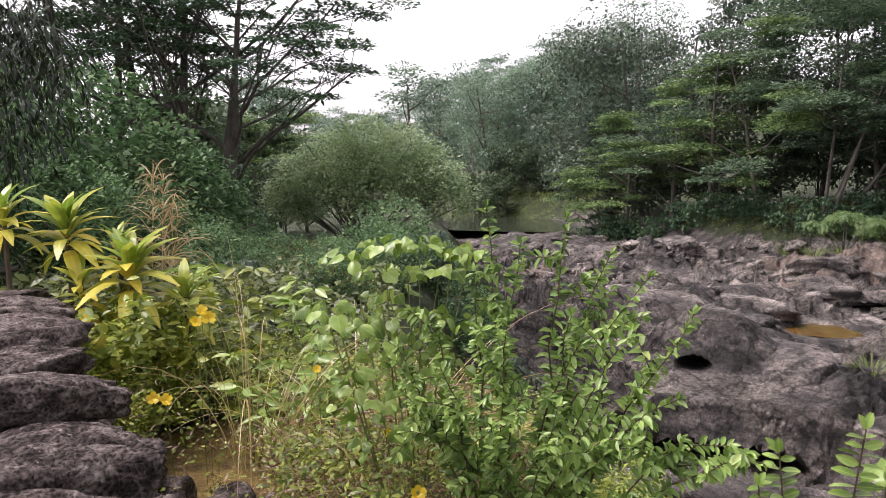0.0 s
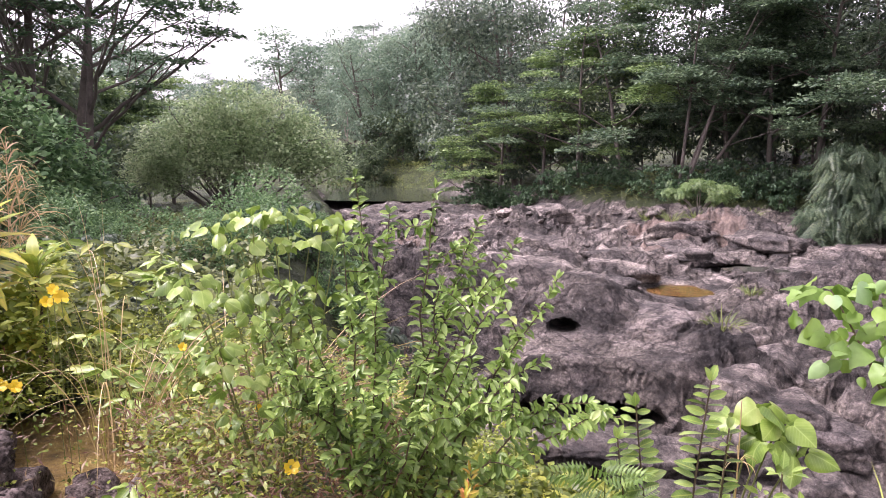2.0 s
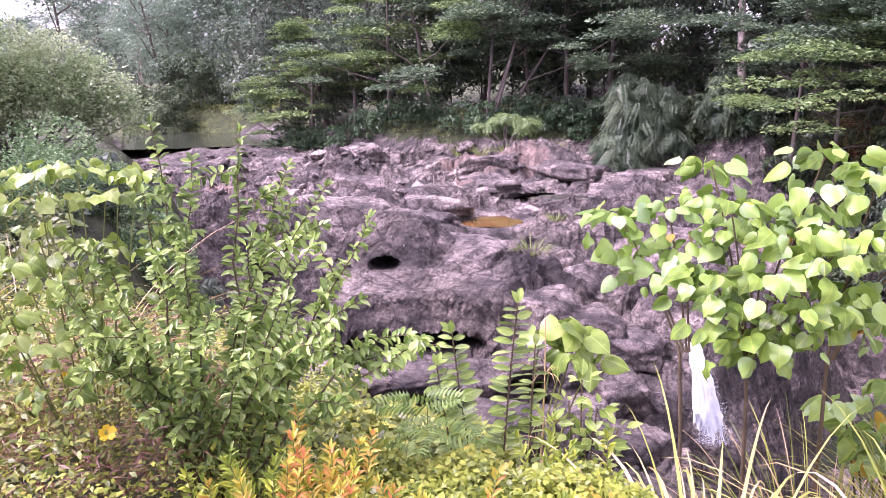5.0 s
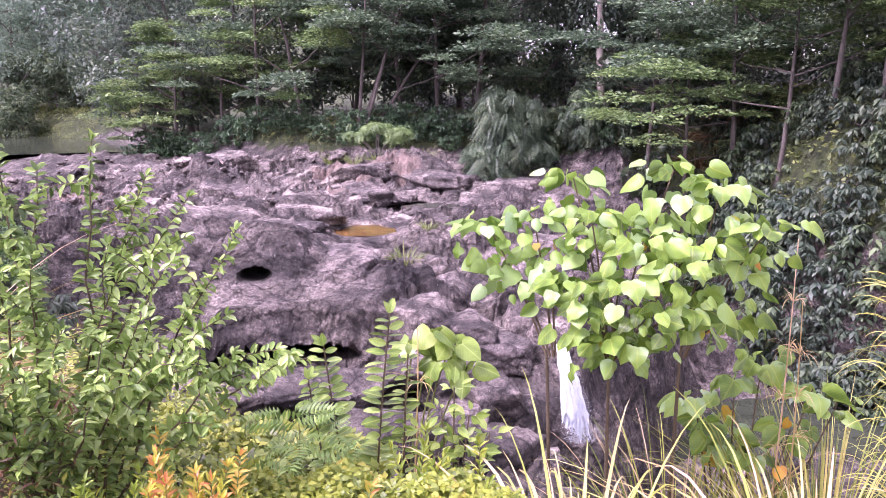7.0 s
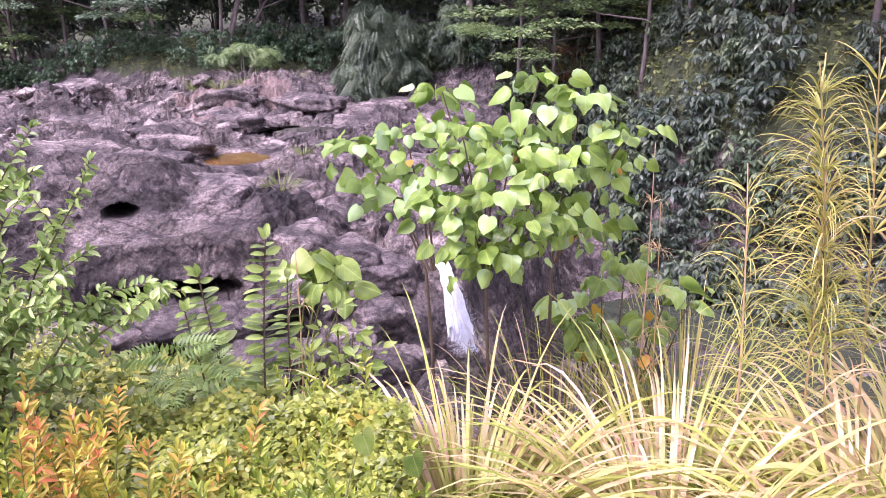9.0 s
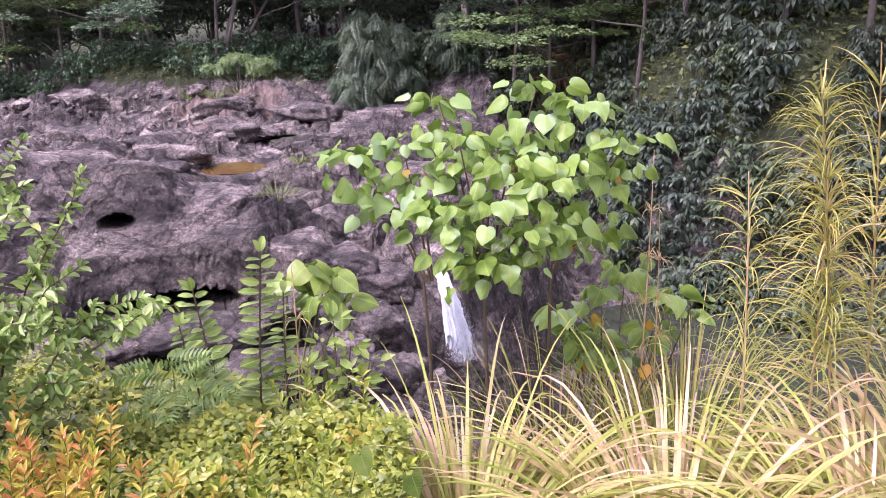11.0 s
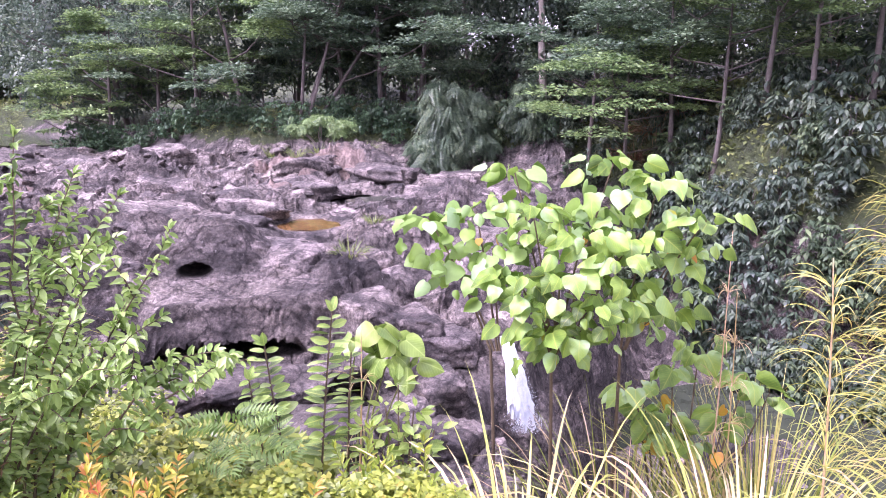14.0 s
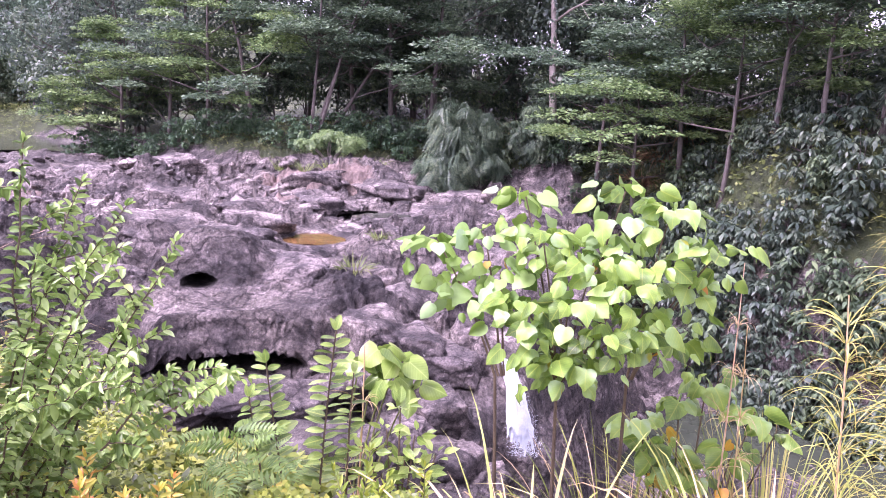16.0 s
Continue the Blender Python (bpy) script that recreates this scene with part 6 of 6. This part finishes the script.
TI_BLADE = BLADE.copy()
TI_BLADE[:, 0] = np.sign(TI_BLADE[:, 0] + 1e-9) * np.tile([0.025, 0.07, 0.115, 0.13, 0.12, 0.085, 0.012], 2)
TI_BLADE[13, 0] = -0.012
TI_BLADE[:, 2] = -0.34 * TI_BLADE[:, 1] ** 2.0 + 0.7 * np.abs(TI_BLADE[:, 0])
# leafy herbs among the weeds and along the slope's edge
rng = np.random.default_rng(66)
for k, (az, d, h, n, sz) in enumerate([(-41.5, 4.3, 0.55, 9, 0.12), (-39.5, 3.9, 0.6, 9, 0.11), (-37.2, 3.7, 0.5, 8, 0.1), (-43.5, 5.4, 0.6, 9, 0.13), (-46.5, 5.6, 0.5, 8, 0.13), (-35.0, 4.2, 0.65, 9, 0.11), (-40.5, 5.2, 0.8, 9, 0.13),
                                        (-39.0, 2.9, 0.3, 7, 0.08), (-38.0, 6.2, 0.8, 9, 0.15), (-42.0, 6.8, 0.9, 9, 0.16), (-45.5, 7.2, 0.9, 9, 0.16)]):
    x, y = polar(az, d)
    g = height(x, y)
    lines, leaves = [], []
    for _ in range(n):
        tip = np.array([x, y, g]) + [rng.normal() * 0.16, rng.normal() * 0.12, h * (0.6 + 0.5 * rng.random())]
        pts = curve_between(np.array([x, y, g - 0.05]), tip, np.array([0, 0, 0.05]), 8)
        lines.append((pts, np.linspace(0.005, 0.002, 8)))
        leaves += tuft_leaves(rng, tip, 6, sz, 0.02, hang=0.15) + tuft_leaves(rng, pts[5], 4, sz, 0.02, hang=0.2)
    shrub("leafy_herb", (x, y, g), lines, leaves, (LEAF * [0.85, 1, 1.3], LEAF_T), M_BROAD if k % 3 else M_HERB, M_GREENSTEM, "fresh green herb with tufts of pointed leaves", group="leafy herbs")
# ti plants: rosettes of long arching blades
for (x, y, z), s, n, label in [((-4.19, 3.45, 1.1), 0.95, 38, "yellow-leaved ti plant with broad arching blades"), ((-4.75, 3.4, 1.36), 0.95, 34, "green and yellow ti plant rosette"), ((-3.98, 3.72, 0.9), 0.7, 24, "small yellow ti plant rosette"),
                               ((-4.5, 3.3, 1.0), 0.65, 20, "small yellow ti plant beside its taller neighbour"), ((-4.42, 3.55, 1.25), 0.6, 18, "slim green ti plant between two larger ones"), ((-5.2, 3.25, 1.45), 0.8, 22, "dark green ti plant behind the wall")]:
    x, z = 0.965 * x, z - 0.2
    g = height(x, y)
    t = thing("ti_plant", (x, y, g), label, "plant", "ti plants")
    tv, tf = tubes([(np.array([[0, 0, -0.1], [0.02, 0, (z - g) * 0.5], [0, 0, z - g + 0.05]]), [0.022, 0.018, 0.015])], 7)
    part("stem", mesh_of("stem", tv, tf, [M_STEM], True), t)
    green, gold = [], []
    for k in range(n):
        a, q = k * 2.4 + rng.normal() * 0.25, k / n
        e = 2.4 * (1 - q) ** 1.3 - 0.3 * q + rng.normal() * 0.15
        ax = unit(np.array([math.cos(a), math.sin(a), e]))
        (green if k < n * 0.4 else gold).append((frames_of(ax[None], np.array([[0.01, -0.2, 1.0]]))[0], np.array([x, y, z + 0.08 - 0.2 * q]), 0.36 * s * (0.75 + 0.4 * rng.random())))
    leaf_objects(t, green, (TI_BLADE, BLADE_T), M_TIGREEN, np.array([x, y, g]), "blade")
    leaf_objects(t, gold, (TI_BLADE * [1, 1, 1.5], BLADE_T), M_TI, np.array([x, y, g]), "blade", "yellowed blade")

# yellow flowers
PETAL = np.array([[0, 0, 0], [0.3, 0.5, 0.08], [0.2, 0.95, 0.02], [-0.2, 0.95, 0.02], [-0.3, 0.5, 0.08]])
PETAL_T = np.array([[0, 1, 4], [1, 2, 4], [2, 3, 4]])
petal = mesh_of("petal", PETAL, PETAL_T, [M_FLOWER], True)
for x, y, z, s in [(-3.08, 2.71, 0.42, 0.034), (-3.0, 2.72, 0.42, 0.034), (-2.85, 2.84, 0.88, 0.03), (-2.82, 2.86, 0.84, 0.035), (-2.88, 2.83, 0.82, 0.03), (-1.28, 2.27, 0.43, 0.028), (-4.0, 3.05, 0.7, 0.03), (-1.67, 2.51, 0.44, 0.02), (-2.05, 2.73, 0.69, 0.02), (-1.6, 2.6, 0.5, 0.018)]:
    g = height(x, y)
    t = thing("flower", (x, y, g), "bright yellow open flower on a thin stem", "flower", "yellow flowers")
    tv, tf = tubes([(curve_between(np.array([0.02, 0.02, -0.02]), np.array([0, 0, z - g]), np.array([0.01, 0, 0]), 6), np.full(6, 0.002))], 5)
    part("stem", mesh_of("stem", tv, tf, [M_GREENSTEM], True), t)
    for k in range(5):
        ob = new("petal", petal)
        ob.parent = t
        face = Matrix.Translation((0, 0, z - g)) @ Euler((radians(52), 0, math.atan2(-x, y) + rng.normal() * 0.25)).to_matrix().to_4x4()
        ob.matrix_basis = face @ Euler((radians(20), 0, radians(72 * k))).to_matrix().to_4x4() @ Matrix.Diagonal((1.7 * s, 1.15 * s, 1.2 * s, 1))

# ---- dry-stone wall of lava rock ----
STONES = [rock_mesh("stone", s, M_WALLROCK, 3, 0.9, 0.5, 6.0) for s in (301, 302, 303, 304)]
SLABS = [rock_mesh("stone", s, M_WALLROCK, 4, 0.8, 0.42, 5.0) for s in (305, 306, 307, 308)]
wall = tagged(new("stone_wall"), "low dry-stone wall of black lava rock beside the path", "wall", kind="structure")
wall.matrix_basis = pose(-3.2, 2.1, 0)
rng = np.random.default_rng(64)
along, across = np.array([-0.844, 0.537, 0]), np.array([-0.537, -0.844, 0])
for row in range(6):
    for lane in range(3):
        for k in range(13 if lane == 0 or row > 3 else 0):
            s = -1.2 + k * 0.42 + 0.2 * (row % 2) + rng.normal() * 0.06
            p = np.array([-1.42, 1.3, 0]) + along * s + across * (0.3 + lane * 0.34 + rng.normal() * 0.05 - 0.03 * row % 0.07)
            zz = 0.62 - (5 - row) * 0.13 + rng.normal() * 0.02 - 0.03 * (s > 3)
            ob = new("stone", STONES[rng.integers(4)])
            ob.parent = wall
            w = (0.23 + 0.08 * rng.random(), 0.2 + 0.08 * rng.random(), 0.085 + 0.035 * rng.random())
            turn = math.degrees(math.atan2(along[1], along[0])) + rng.normal() * 18 + 180 * rng.integers(2)
            ob.matrix_basis = wall.matrix_basis.inverted() @ pose(p[0], p[1], zz, rng.normal() * 5, rng.normal() * 5, turn) @ Matrix.Diagonal((*w, 1))
# capping slabs laid across the wall, each a little askew
s = -1.0
while s < 4.0:
    deep = 0.105 + 0.06 * rng.random()
    for lane in range(2):
        ob = new("stone", SLABS[rng.integers(4)])
        ob.parent = wall
        p = np.array([-1.42, 1.3, 0]) + along * (s + deep + rng.normal() * 0.04) + across * (0.33 + 0.54 * lane + rng.normal() * 0.04)
        w = (deep * 1.12, 0.3 + 0.05 * rng.random(), 0.1 + 0.04 * rng.random())
        turn = math.degrees(math.atan2(along[1], along[0])) + rng.normal() * 7
        ob.matrix_basis = wall.matrix_basis.inverted() @ pose(p[0], p[1], 0.75 + rng.normal() * 0.035, rng.normal() * 4, 5 + rng.normal() * 5, turn) @ Matrix.Diagonal((*w, 1))
    s += 2 * deep
for x, y, s in [(-2.05, 2.25, 0.2), (-2.3, 2.45, 0.14), (-2.75, 2.5, 0.15), (-3.3, 2.75, 0.16)]:
    ob = new("loose_stone", STONES[rng.integers(4)])
    ob.matrix_basis = pose(x, y, height(x, y) + s * 0.3, 10, 5, rng.random() * 360) @ Matrix.Diagonal((s, s * 0.8, s, 1))
    tagged(ob, "loose black lava stone at the wall's foot", "stone", "loose stones")

cover("cliff_creepers", "green creepers and ferns over the cliff face", M_BANKHERB, 141, (19, 52, 27, 50), 16000, 0.3, 0.5, (CHIP * [1.2, 1, 1], CHIP_T), off_rock=True)

# ---- small things on the rocks ----
for x, y, z, n, ln in [(1.65, 22.43, -3.6, 70, 0.8), (2.78, 25.85, -3.45, 40, 0.5), (10.6, 30.2, -3.7, 40, 0.7), (0.3, 42.0, -3.0, 60, 0.9), (1.6, 43.0, -2.9, 60, 0.9), (3.2, 43.5, -2.9, 60, 0.9), (-1.0, 44.0, -3.0, 50, 0.8), (4.6, 44.6, -3.0, 60, 0.9)]:
    g = height(x, y)
    grass_clump((x, y, g), "green grass tuft growing from a rock crevice", int(n + x * 10), [(M_BANKGRASS, n)], "rock tufts", spread=0.3, length=ln, width=0.02, lean=0.9, droop=1.2, segs=4)
for x, y in [(21.5, 41.6), (20.6, 42.3), (22.3, 41.0)]:
    grass_clump((x, y, height(x, y)), "reddish dry grass hanging on the bank", int(x * 9), [(M_DRYHERB, 160)], "dry bank grass", spread=0.6, length=2.4, width=0.03, lean=1.2, droop=2.4, segs=5)
stick_pts = np.array([[-2.0, 35.3, -4.1], [-2.02, 35.25, -3.5], [-1.95, 35.2, -3.0], [-1.6, 35.2, -2.75], [-1.2, 35.2, -2.7]])
g = height(-2.0, 35.3)
sv, sf = tubes([(stick_pts - [-2.0, 35.3, g - 0.1] + [0, 0, g + 4.0 - g], np.array([0.05, 0.045, 0.04, 0.03, 0.015]))], 6)
stick = thing("driftwood", (-2.0, 35.3, g - 0.1), "bleached bent driftwood stick standing in the rocks", "wood")
part("stick", mesh_of("stick", sv - sv.min(0) * [0, 0, 1], sf, [M_PALEBARK], True), stick)
lines, leaves = [], []
for tip in [(0.25, 1.36, 0.7), (0.36, 1.36, 0.62)]:
    pts = curve_between(np.array([0.1, 1.45, -0.05]), np.array(tip), np.array([0, 0, 0.1]))
    lines.append((pts, np.linspace(0.003, 0.0015, 10)))
    leaves.append((frames_of(np.array([[0.25, -0.1, -0.9]]), np.array([[0.1, -0.6, 0.8]]))[0], np.array(tip), 0.062))
shrub("vine_seedling", (0.1, 1.45, height(0.1, 1.45)), lines, leaves, (HEART * [0.9, 1, 1], HEART_T), M_BROAD, M_GREENSTEM, "vine seedling with a few broad pale leaves")
for az, d, h, s in [(-47.6, 8.6, 2.0, 142), (-47.0, 8.9, 1.7, 143), (-48.2, 9.2, 2.1, 144)]:
    x, y = polar(az, d)
    g = height(x, y)
    reed((x, y, g), (x + 0.15, y, g + h), "straw-coloured cane with drooping dry leaves", s, 8, M_DRYGRASS, 8, 0.75, 2.2, 0.008)
# spiky stems of dead weeds in the trodden patch
rng = np.random.default_rng(65)
for k in range(14):
    a, d = radians(-43 + 9 * rng.random()), 2.7 + 1.8 * rng.random()
    x, y = d * math.sin(a), d * math.cos(a)
    g = height(x, y)
    t = thing("dead_twig", (x, y, g), "thin dead twig lying among the weeds", "twig", "dead twigs")
    w = rng.normal(size=3) * [0.3, 0.3, 0.06]
    tv, tf = tubes([(curve_between(np.array([0, 0, 0.02]), w + [0, 0, 0.2], np.array([0, 0, 0.06]), 7), np.linspace(0.005, 0.002, 7))], 5)
    part("twig", mesh_of("twig", tv, tf, [M_STEM if k % 2 else M_DRYGRASS], True), t)
